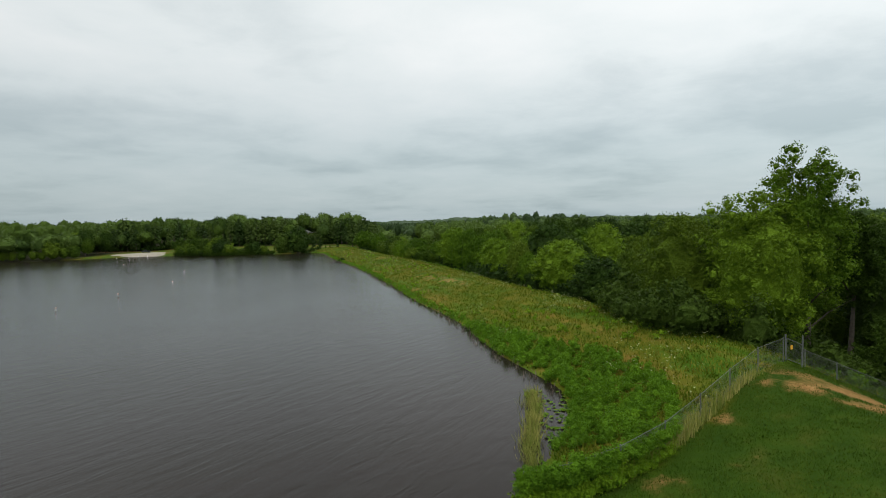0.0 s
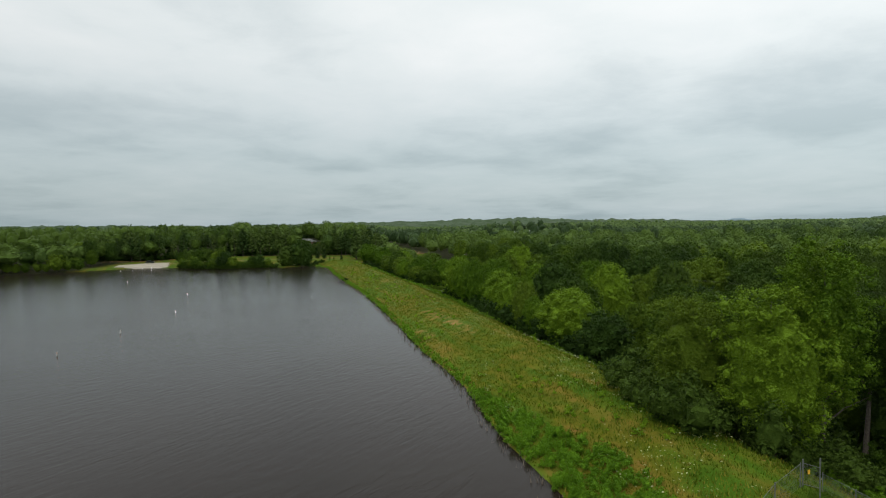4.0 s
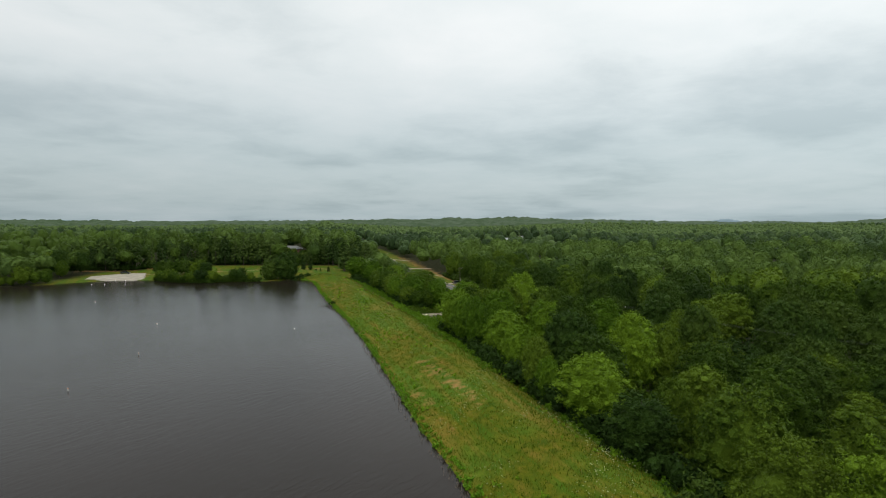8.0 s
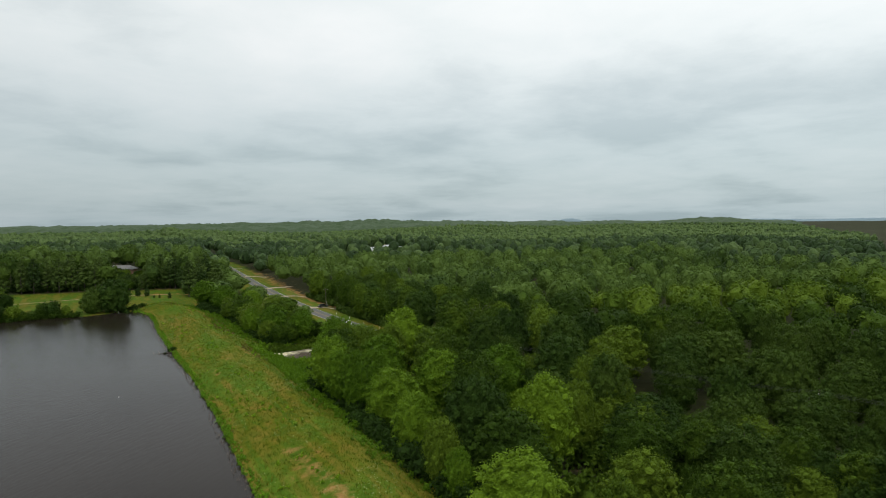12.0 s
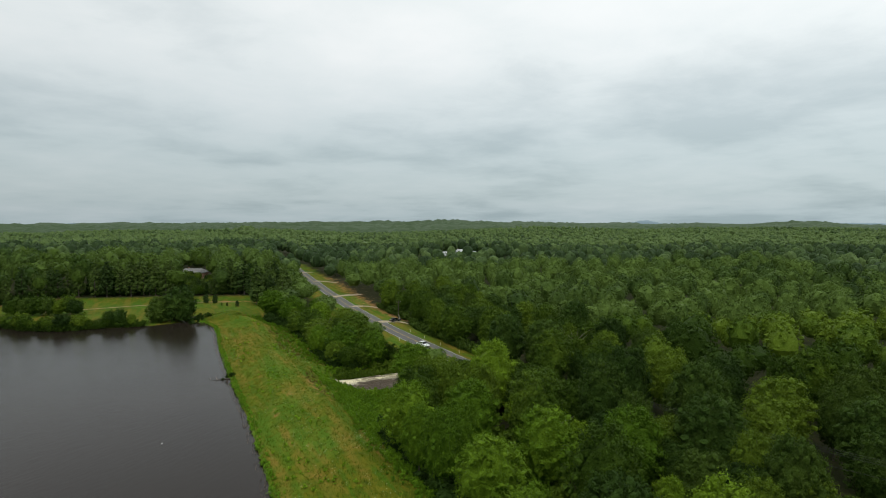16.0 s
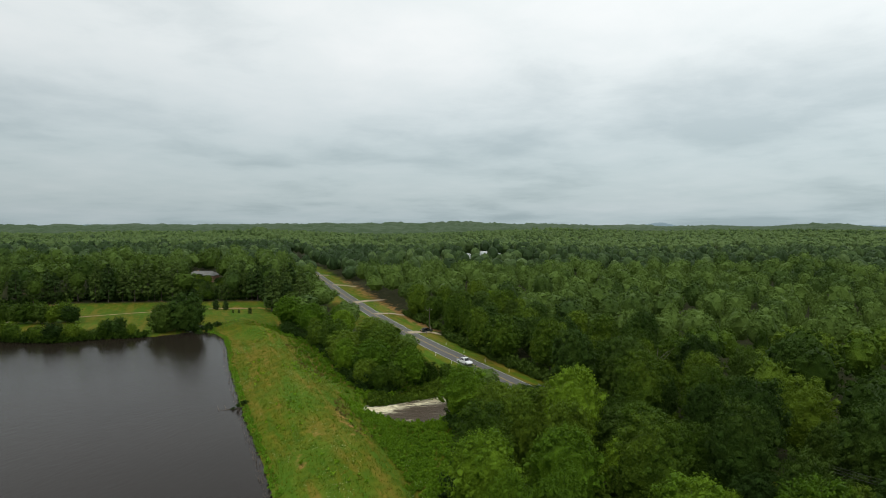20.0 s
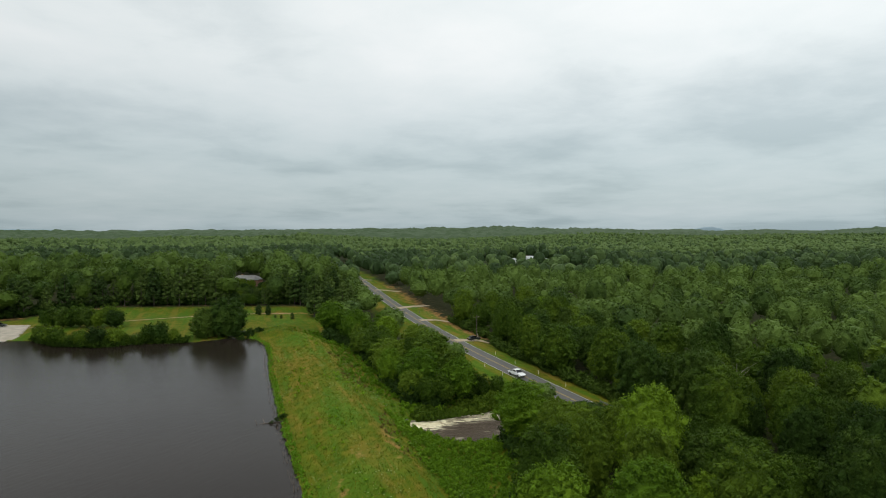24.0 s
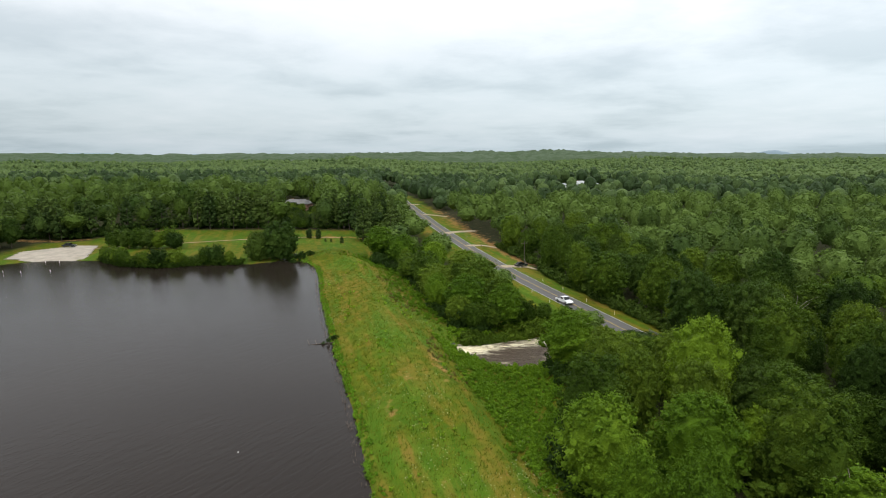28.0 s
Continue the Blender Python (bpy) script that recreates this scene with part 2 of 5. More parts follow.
def water_material():
    m, nt, b = material("lake_water", 0.12)
    b.inputs["IOR"].default_value = 1.33
    b.inputs["Specular IOR Level"].default_value = 0.16
    at = place(nt)
    g = grain(nt, at, 0.02, 3.0)
    nt.links.new(ramp(nt, g, [(0.3, (0.013, 0.0095, 0.0075)), (0.7, (0.019, 0.0145, 0.0115))]), b.inputs["Base Color"])
    mp = node(nt, "ShaderNodeMapping")
    mp.vector_type = "TEXTURE"
    mp.inputs["Rotation"].default_value = (0, 0, radians(58))
    mp.inputs["Scale"].default_value = (2.4, 0.6, 1)
    nt.links.new(at, mp.inputs["Vector"])
    chop = grain(nt, mp.outputs[0], 0.8, 2.0, 0.45, 0.6)
    gust = ramp(nt, grain(nt, at, 0.025, 3.0, 0.5, 0.6), [(0.35, (0.7, 0.7, 0.7)), (0.65, (1, 1, 1))])
    fine_ = grain(nt, mp.outputs[0], 3.6, 4.0, 0.65, 0.3)
    hgt = mixed(nt, 1.0, mixed(nt, 0.25, chop, fine_), gust, "MULTIPLY")
    relief(nt, b, hgt, 1.0, 0.075)
    return m


WATER = water_material()


def asphalt_material():
    m, nt, b = material("asphalt", 0.85)
    at = place(nt)
    a, c = grain(nt, at, 0.5, 4.0), grain(nt, at, 9.0, 5.0)
    col = mixed(nt, c, ramp(nt, a, [(0.3, (0.070, 0.068, 0.066)), (0.7, (0.105, 0.100, 0.096))]), (0.085, 0.085, 0.085), "MIX")
    nt.links.new(col, b.inputs["Base Color"])
    relief(nt, b, c, 0.3, 0.01)
    return m


ASPHALT = asphalt_material()
PAINT_WHITE = plain("road_paint_white", (0.42, 0.42, 0.39), 0.7)
PAINT_YELLOW = plain("road_paint_yellow", (0.30, 0.22, 0.06), 0.7)
GRAVEL = plain("gravel", (0.33, 0.27, 0.19), 0.95, 0, 0.35, 1.5)
TRACK = plain("worn_earth", (0.25, 0.185, 0.11), 0.95, 0, 0.35, 0.8)
CONCRETE = plain("concrete", (0.29, 0.26, 0.21), 0.9, 0, 0.2, 0.4)
STEEL = plain("galvanised_steel", (0.13, 0.14, 0.13), 0.6, 0.3, 0.2, 6.0)
WOOD = plain("weathered_wood", (0.16, 0.13, 0.10), 0.9, 0, 0.3, 5.0)
WHITE = plain("white_paint", (0.78, 0.78, 0.76), 0.4, 0, 0.06)
DARK = plain("dark_paint", (0.02, 0.022, 0.026), 0.35)
RUBBER = plain("rubber", (0.02, 0.02, 0.02), 0.9)
GLASS_DARK = plain("tinted_glass", (0.012, 0.014, 0.016), 0.08, 0, 0.05)

# ---- the lie of the land ----
def sm(t):
    t = np.clip(t, 0.0, 1.0)
    return t * t * (3 - 2 * t)


SHORE_Y = [-400, 10, 25, 30, 36, 42, 53.5, 73, 92, 112, 145, 175, 205, 242, 256, 268, 278, 286, 291]
SHORE_X = [-20, -1, 3.4, 5.6, 7.8, 8.2, 4.8, 1.4, -4.4, -9.3, -17.9, -26.6, -36.6, -48.0, -51.6, -55.0, -58.5, -63.0, -70.0]


def shore_x(y):
    return np.interp(y, SHORE_Y, SHORE_X)


def far_bank(x):
    """y of the bank at the far end of the lake."""
    return np.interp(x, [-420, -330, -260, -200, -182, -170, -158, -150, -134, -122, -108, -96, -82, -72], [120, 215, 238, 250, 262, 270, 284, 288, 288, 279, 276, 281, 283, 290])


def road_x(y):
    return np.interp(y, [-600, 0, 97, 125, 160, 222, 277, 335, 413, 540, 700, 1400], [270, 92, 63, 56, 45, 23.6, 4.8, -11.6, -30.6, -62, -100, -270])


def line_off(x, y):
    """How far a place lies beside the power line."""
    return np.abs((x - 77) * 0.761 + (y - 111) * 0.649)


def road_z(y):
    return np.interp(y, [-600, 97, 222, 300, 400, 540, 700, 1400], [-3, -3, -2.2, -2.0, -1.2, 2.5, 7.0, 16.0])


def smooth_road(y):
    return (road_x(y - 14) + road_x(y - 7) + road_x(y) + road_x(y + 7) + road_x(y + 14)) / 5


def roll_noise(x, y):
    return np.sin(x * 0.0037 + 1.3) * np.cos(y * 0.0029 - 0.4) + 0.6 * np.sin(x * 0.0081 - y * 0.0066 + 2.0) + 0.35 * np.sin(x * 0.017 + y * 0.021)


POOL = (-2.5, 215.0)


def wild(x, y):
    """The land without dam, lake and road."""
    r = np.hypot(x, y - 60)
    z = -4.0 + 5.0 * sm((y - 260) / 320) + 4.0 * sm((x - 130) / 300)
    z = z + 17.0 * sm((r - 500) / 2300) + 2.2 * roll_noise(x, y) * sm((r - 250) / 500) * (1 + sm((r - 900) / 1500) * 3.0)
    z = z + 3.0 * np.sin(x * 0.0093 + y * 0.0041 + 0.7) * np.sin(y * 0.0118 - x * 0.0033) * sm((r - 650) / 400)
    z = z + 8.0 * np.exp(-(((x - 72) / 70) ** 2 + ((y - 560) / 60) ** 2))
    z = z - 9.0 * sm((-x - 250) / 500) * sm((y - 420) / 500) - 12.0 * sm((x - 300) / 900)
    hill = 0.6 + 0.026 * np.clip(y - 290, 0, 120) + 3.0 * sm((y - 345) / 80)
    w = sm((-(x + 22) - (y - 300) * 0.12) / 34) * sm((y - 255) / 40)
    w = np.maximum(w, sm((-x - 120) / 40))
    west = np.where(x < -120, np.where(y > 200, hill, 4.0), hill)
    rest = 1 - sm((r - 600) / 600)
    return z * (1 - w * rest) + np.maximum(west, z) * w * rest


def heights(x, y):
    x, y = np.asarray(x, float), np.asarray(y, float)
    z = wild(x, y)
    d = (x - shore_x(y)) * 0.95
    # the dam: slope to the water, crest, slope to the valley
    face = np.where(d < 0, 0.30 * d, np.where(d < 10.5, 0.243 * d, 2.55 + 0.06 * np.sin(y * 0.21)))
    back = 2.55 - 0.45 * np.maximum(d - 14.0, 0)
    dam = np.minimum(face, back)
    on_dam = (1 - sm((y - 292) / 30)) * sm((y - 22) / 6) * sm((x + 75) / 3)
    dam_z = np.where(d < 14, dam, np.maximum(dam, z))
    z = z * (1 - on_dam) + dam_z * on_dam
    # mown ground at the near end, ridged along the dam's line
    near = 1 - sm((y - 24) / 12)
    lawn = np.where(d < 0, 0.30 * d, 0.45 + 0.105 * np.minimum(d, 17) - 0.22 * np.maximum(d - 20.0, 0))
    lawn = np.maximum(lawn, np.where(d < 0, -3.0, -4.0))
    z = z * (1 - near) + lawn * near
    # stilling pool and stream below the spillway
    px = (x - POOL[0]) / 11.5
    py = (y - POOL[1]) / 8.6
    pit = np.clip(1.7 * np.exp(-(px * px + py * py) ** 2) + 1.5 * np.exp(-(((x - 2) / 8) ** 2 + ((y - 222) / 4.5) ** 2) ** 2), 0, 1)
    z = np.minimum(z, z * (1 - pit) + -6.2 * pit)
    sx = np.abs((y - 217) + (x - 6) * -0.25)
    z = np.where((x > 2) & (x < 60), np.minimum(z, z + (-6.2 - z) * np.exp(-(sx / 3.2) ** 2) * sm((x - 2) / 4) * sm((60 - x) / 10)), z)
    # the lake's bed
    inside = (y < far_bank(x)) & (x < shore_x(np.minimum(y, 291)))
    dist = np.minimum(far_bank(x) - y, np.abs(d))
    bank = sm((y - far_bank(x)) / 5.0)
    left = x < shore_x(291) + 2
    z = np.where((y >= far_bank(x)) & left & (y < 330), z * bank + 0.12 * (1 - bank), z)
    z = np.where(inside & left, -0.15 - 2.5 * sm((far_bank(x) - y) / 12.0), z)
    # road bed
    q = np.abs(x - smooth_road(y))
    k = 1 - sm((q - 6.5) / 9.0)
    return z * (1 - k) + (road_z(y) - 0.06 - 0.25 * sm((q - 3.6) / 3.0)) * k


def height(x, y):
    return float(heights(np.array([x]), np.array([y]))[0])


def mesh_of(name, verts, faces, mats, smooth=False, idx=None):
    """A mesh from arrays of places and of equal-sided faces."""
    me = bpy.data.meshes.new(name)
    verts, faces = np.asarray(verts, np.float32), np.asarray(faces, np.int32)
    n, k = faces.shape
    me.vertices.add(len(verts))
    me.vertices.foreach_set("co", verts.ravel())
    me.loops.add(n * k)
    me.loops.foreach_set("vertex_index", faces.ravel())
    me.polygons.add(n)
    me.polygons.foreach_set("loop_start", np.arange(0, n * k, k, dtype=np.int32))
    me.polygons.foreach_set("loop_total", np.full(n, k, np.int32))
    if idx is not None:
        me.polygons.foreach_set("material_index", np.asarray(idx, np.int32))
    me.polygons.foreach_set("use_smooth", np.full(n, smooth))
    for m in mats if isinstance(mats, (list, tuple)) else [mats]:
        me.materials.append(m)
    me.update(calc_edges=True)
    return me


def axis(lo, fine_lo, fine_hi, hi, step, grow=1.09):
    out = list(np.arange(fine_lo, fine_hi, step))
    for sign, end in ((1, hi), (-1, lo)):
        s, v = step, out[-1] if sign > 0 else out[0]
        more = []
        while sign * v < sign * end:
            s *= grow
            v += sign * s
            more.append(v)
        out = out + more if sign > 0 else more[::-1] + out
    return np.array(out)


def grid_mesh(name, xs, ys, zf, mats, keep=None):
    X, Y = np.meshgrid(xs, ys)
    Zv = zf(X.ravel(), Y.ravel())
    nx, ny = len(xs), len(ys)
    i = np.arange(nx * ny).reshape(ny, nx)
    f = np.stack([i[:-1, :-1], i[:-1, 1:], i[1:, 1:], i[1:, :-1]], -1).reshape(-1, 4)
    if keep is not None:
        cx, cy = X.ravel()[f].mean(1), Y.ravel()[f].mean(1)
        f = f[keep(cx, cy)]
    return mesh_of(name, np.stack([X.ravel(), Y.ravel(), Zv], 1), f, mats, True), X.ravel(), Y.ravel()


gx = axis(-4200, -95, 80, 4200, 1.0)
gy = axis(-1500, 15, 300, 4700, 1.2)
me, gX, gY = grid_mesh("ground", gx, gy, heights, GROUND)
ground = tagged(new("ground", me), "rolling valley ground with rough grass, mown lawn and forest floor", "ground", kind="structure")
gd = (gX - shore_x(gY)) * 0.95
gn = np.array([noise.noise((x * 0.12, y * 0.12, 0.0)) for x, y in zip(gX, gY)])
roadq = np.abs(gX - smooth_road(gY))
m_rough = (1 - sm((gd - 27 - 3 * gn - np.interp(gY, [150, 175, 232, 245], [0, 16, 18, 0])) / 4)) * sm((gd + 3) / 2) * (gY > 24) * (1 - sm((gY - 318) / 10))
m_rough = np.maximum(m_rough, (1 - sm((roadq - 12 - 2 * gn) / 3)) * (gY < 560))
m_rough = np.maximum(m_rough, 0.45 * (1 - sm((line_off(gX, gY) - 3) / 2)) * (gX > 38) * (gX < 140) * (gY < 170))
m_mown = ((gY < 44 - gn * 0.5) & (gY < 24.5 + np.interp(gX, [3, 7.4, 10.2, 13.1, 17.8, 24.5], [-1.5, 0, 2.2, 5, 9.9, 15])) & (gX > 1)) * 1.0 * (1 - sm((gd - 26) / 4))
lawn = (gX < -46) & (gX > -178) & (gY > far_bank(gX) - 3) & (gY < 349 + 3 * gn - sm((-gX - 140) / 30) * 30)
m_mown = np.maximum(m_mown, lawn * 0.35)
m_rough = np.maximum(m_rough, lawn * 1.0)


def bare_earth(px_, py_):
    """How bare the ground lies: worn patches of the dam and the lawn."""
    def blot(x, y, rx, ry, turn=0.0):
        c, q = math.cos(turn), math.sin(turn)
        a, b = (px_ - x) * c + (py_ - y) * q, (py_ - y) * c - (px_ - x) * q
        return np.exp(-((a / rx) ** 2 + (b / ry) ** 2))

    m = 0.5 * blot(19.9, 33.2, 1.3, 1.8) + 0.6 * blot(23.6, 33.2, 2.4, 1.2) + 0.4 * blot(21.8, 30.6, 1.6, 0.8) + 0.85 * blot(26.5, 32.5, 2.5, 1.0) + 0.7 * blot(24, 30.8, 2.4, 0.6)
    m += 0.45 * blot(21.6, 34.4, 1.6, 1.6) + 0.5 * blot(24.9, 34.3, 1.7, 1.3) + 0.3 * blot(22.8, 32.6, 2.0, 1.2)
    m += 0.42 * np.exp(-((py_ - np.interp(px_, [7.4, 10.2, 13.1, 16.0, 19.2, 22.4], [24.7, 27.0, 29.8, 32.6, 35.6, 38.4]) + 1.3) / 0.75) ** 2) * (px_ > 7) * (px_ < 20.5)
    m += 0.66 * blot(-3.2, 118, 1.6, 8.0, 0.3) + 0.62 * blot(-5.0, 105, 1.2, 8.0, 0.3) + 0.5 * blot(-0.5, 108, 1.6, 7.0, 0.3) + 0.6 * blot(3.4, 97, 1.0, 3.5, 0.3) + 0.55 * blot(2.0, 105, 0.9, 5, 0.3)
    m += 0.85 * blot(-19.6, 184, 0.7, 2.0, 0.2) + 0.6 * blot(-22.0, 176, 1.0, 8, 0.3) + 0.85 * blot(-44, 318, 6, 2.4) + 0.5 * blot(-37, 250, 1.0, 10, 0.3)
    m += 0.62 * blot(-15.5, 190, 2.0, 11, 0.3) + 0.6 * blot(-25.5, 240, 1.6, 9, 0.3) + 0.6 * blot(-31.5, 270, 3, 6)
    return m


m_dirt = bare_earth(gX, gY)
m_dirt += 1.0 * np.exp(-((gY - 351 + sm((-gX - 140) / 30) * 30) / 2.2) ** 2) * (gX < -45) * (gX > -190)
m_dirt += 0.68 * np.exp(-((gX - smooth_road(gY) - 13.5) / 5.0) ** 2) * sm((gY - 296) / 10) * sm((480 - gY) / 20)
m_dirt += 0.8 * np.exp(-((gY - 333.5 - 0.05 * (gX + 60)) / 1.8) ** 2) * sm((gX + 78) / 6) * sm((-44 - gX) / 5)
for key, v in (("rough", m_rough), ("mown", m_mown), ("dirt", np.clip(m_dirt, 0, 1))):
    a = me.attributes.new(key, "FLOAT", "POINT")
    a.data.foreach_set("value", np.asarray(v, np.float32))

wx = axis(-430, -90, 12, 15, 4.0)
wy = axis(-420, 15, 296, 300, 4.0)
me, _, _ = grid_mesh("lake", wx, wy, lambda x, y: x * 0, WATER, lambda x, y: x < shore_x(y) + 5.5)
tagged(new("lake_water", me), "dark brown-grey lake water with small wind ripples", "water", kind="structure")


def strip(name, ys, off_a, off_b, up_, mat, kind_label=None, dash=None):
    """A strip along the road between two offsets from its middle line."""
    c = smooth_road(ys)
    t = np.gradient(c, ys)
    L_ = np.sqrt(1 + t * t)
    v, f = [], []
    for k in range(len(ys)):
        for o in (off_a, off_b):
            v.append((c[k] + o / L_[k], ys[k] - o * t[k] / L_[k], road_z(ys[k]) + up_))
    for k in range(len(ys) - 1):
        if dash is None or (k // dash) % 3 == 0:
            f.append((2 * k, 2 * k + 1, 2 * k + 3, 2 * k + 2))
    return mesh_of(name, v, f, mat, True)


ry_ = np.arange(-200, 900, 3.0)
tagged(new("road", strip("road", ry_, -3.1, 3.1, 0.0, ASPHALT)), "two-lane grey asphalt country road between grass verges", "road", kind="structure")

# ---- trees ----
import collections

rng = np.random.default_rng(7)


def ico(sub):
    b = bmesh.new()
    bmesh.ops.create_icosphere(b, subdivisions=sub, radius=1.0)
    v = np.array([p.co[:] for p in b.verts])
    f = np.array([[p.index for p in q.verts] for q in b.faces])
    b.free()
    return v, f


ICO1, ICO2, ICO3 = ico(1), ico(2), ico(3)
ICO0 = (np.array([(1, 0, 0), (-1, 0, 0), (0, 1, 0), (0, -1, 0), (0, 0, 1), (0, 0, -1)], float), np.array([(0, 2, 4), (2, 1, 4), (1, 3, 4), (3, 0, 4), (2, 0, 5), (1, 2, 5), (3, 1, 5), (0, 3, 5)]))


def sprays(centre, normal, size, g):
    """Diamond-shaped leaf sprays, slightly folded, at the given places."""
    n = len(centre)
    normal = normal / np.linalg.norm(normal, axis=1, keepdims=True)
    a = np.cross(normal, g.normal(size=(n, 3)))
    a /= np.linalg.norm(a, axis=1, keepdims=True) + 1e-9
    b = np.cross(normal, a)
    s = size[:, None]
    v = np.stack([centre - a * s, centre + b * s * 0.62 + normal * s * 0.18, centre + a * s, centre - b * s * 0.62 + normal * s * 0.18], 1).reshape(-1, 3)
    i = np.arange(n)[:, None] * 4
    return v, np.concatenate([i + [0, 1, 2], i + [0, 2, 3]])


def clump(c, r, n, size, g, core=ICO1, up_=0.5, squash=0.92, ruffle=0.38, dense=0.66):
    """One leafy clump: a knobbly dense heart and leaf sprays standing off it, thickest on its upper side."""
    v, f = core
    vs = [v * (r * dense * np.array([1, 1, squash]) * (1 + g.uniform(-0.42, 0.30, (len(v), 1)))) @ np.linalg.qr(g.normal(size=(3, 3)))[0] + c]
    fs = [f]
    if n:
        dr = g.normal(size=(n, 3))
        dr[:, 2] += up_
        dr /= np.linalg.norm(dr, axis=1, keepdims=True)
        at = c + dr * r * g.uniform(0.62, 1.18, (n, 1)) * [1, 1, squash]
        v2, f2 = sprays(at, dr + g.normal(size=(n, 3)) * ruffle + [0, 0, 0.15], size * g.uniform(0.6, 1.4, n), g)
        vs.append(v2)
        fs.append(f2 + len(v))
    return np.concatenate(vs), np.concatenate(fs)


def crown(g, tall, radius, low, lobes, leaves, size, core=ICO1, peak=0.5, lump=1.0, ruffle=0.55, heart=None, ragged=0.2, dense=0.58, full=0.7):
    """A domed crown: clumps set over its outside, with deep gaps between them, round a dense shaded heart. low: where it begins, as a part of tall."""
    hh = tall * (1 - low) / 2
    mid_z = tall * low + hh
    hv, hf = heart or ICO2
    d = hv * (1 + g.uniform(-0.16, 0.16, (len(hv), 1)))
    vs, fs = [d * [radius * full, radius * full, hh * (full + 0.08)] + [0, 0, mid_z - 0.06 * hh]], [hf]
    base = len(hv)
    n = int(leaves * 0.3)
    if n:
        dr = g.normal(size=(n, 3))
        dr[:, 2] += 0.35
        dr /= np.linalg.norm(dr, axis=1, keepdims=True)
        v, f = sprays(dr * [radius * full, radius * full, hh * (full + 0.08)] * g.uniform(0.92, 1.2, (n, 1)) + [0, 0, mid_z - 0.06 * hh], dr + g.normal(size=(n, 3)) * ruffle, size * g.uniform(0.8, 1.7, n), g)
        vs.append(v)
        fs.append(f + base)
        base += len(v)
    each = max(0, int(round(leaves / lobes)))
    lean = g.uniform(-0.12, 0.12, 2) * radius
    for k in range(lobes):
        u = (k + 0.5) / lobes
        zc = -0.92 + 1.90 * u ** 0.85
        wide = math.sqrt(max(0.0, 1 - min(1.0, abs(zc - (0.5 - peak) * 0.8)) ** 2.1))
        ang = k * 2.39996 + g.uniform(-0.5, 0.5)
        out = g.uniform(0.80 - ragged, 0.80 + ragged * 0.4)
        c = np.array([radius * out * wide * math.cos(ang) + lean[0] * u, radius * out * wide * math.sin(ang) + lean[1] * u, mid_z + hh * min(0.9, zc * (0.84 + ragged * g.uniform(-0.4, 0.5)))])
        r = radius * lump * g.uniform(0.20, 0.34) * (0.8 + 0.2 * wide)
        v, f = clump(c, r, each, size, g, core, ruffle=ruffle, dense=dense)
        vs.append(v)
        fs.append(f + base)
        base += len(v)
    return np.concatenate(vs), np.concatenate(fs)


def pine_crown(g, tall, radius, low, tiers, leaves, size):
    """Rounded tufts of needles on level boughs round the upper part of a straight stem."""
    vs, fs, base = [], [], 0
    for k in range(tiers):
        u = k / (tiers - 1)
        z = tall * (low + (0.95 - low) * u)
        r = radius * (0.55 + 0.45 * math.sin(math.pi * min(1.0, 0.25 + u * 0.8))) * g.uniform(0.75, 1.15) * (1 if u < 0.85 else 0.6)
        for c in range(4):
            ang = k * 2.4 + c * 1.6 + g.uniform(-0.5, 0.5)
            at = np.array([math.cos(ang) * r * 0.6, math.sin(ang) * r * 0.6, z + g.uniform(-0.5, 0.5)])
            v, f = clump(at, r * g.uniform(0.36, 0.54), int(leaves / tiers / 4), size, g, ICO1, 0.4, 0.75, 0.6, 0.7)
            vs.append(v)
            fs.append(f + base)
            base += len(v)
    return np.concatenate(vs), np.concatenate(fs)


def tube(points, radii, sides=7):
    """A tapered limb along points."""
    v, f = [], []
    for k, (p, r) in enumerate(zip(points, radii)):
        for s in range(sides):
            a = 2 * math.pi * s / sides
            v.append((p[0] + math.cos(a) * r, p[1] + math.sin(a) * r, p[2]))
    for k in range(len(points) - 1):
        for s in range(sides):
            a, b = k * sides + s, k * sides + (s + 1) % sides
            f += [(a, b, b + sides), (a, b + sides, a + sides)]
    return np.array(v), np.array(f)


def stem(g, tall, radius, low, limbs=6, thick=0.24):
    """Trunk with a root flare and limbs that reach into the crown."""
    top = tall * 0.9
    zs = [-0.4, 0.3, tall * 0.25, tall * 0.55, top]
    wob = np.cumsum(g.uniform(-0.25, 0.25, (5, 2)), axis=0) * 0.6
    wob[:2] = 0
    pts = [(wob[k][0], wob[k][1], z) for k, z in enumerate(zs)]
    v, f = tube(pts, [thick * 1.5, thick * 1.05, thick * 0.85, thick * 0.5, thick * 0.1])
    vs, fs, base = [v], [f], len(v)
    for k in range(limbs):
        z0 = tall * (max(low, 0.22) + (0.6 - 0.2) * k / limbs)
        a = k * 2.4 + g.uniform(-0.3, 0.3)
        reach = radius * g.uniform(0.55, 0.85)
        p = [(wob[2][0], wob[2][1], z0), (math.cos(a) * reach * 0.5, math.sin(a) * reach * 0.5, z0 + reach * 0.45), (math.cos(a) * reach, math.sin(a) * reach, z0 + reach * 0.75)]
        v, f = tube(p, [thick * 0.45, thick * 0.28, thick * 0.08], 5)
        vs.append(v)
        fs.append(f + base)
        base += len(v)
    return np.concatenate(vs), np.concatenate(fs)


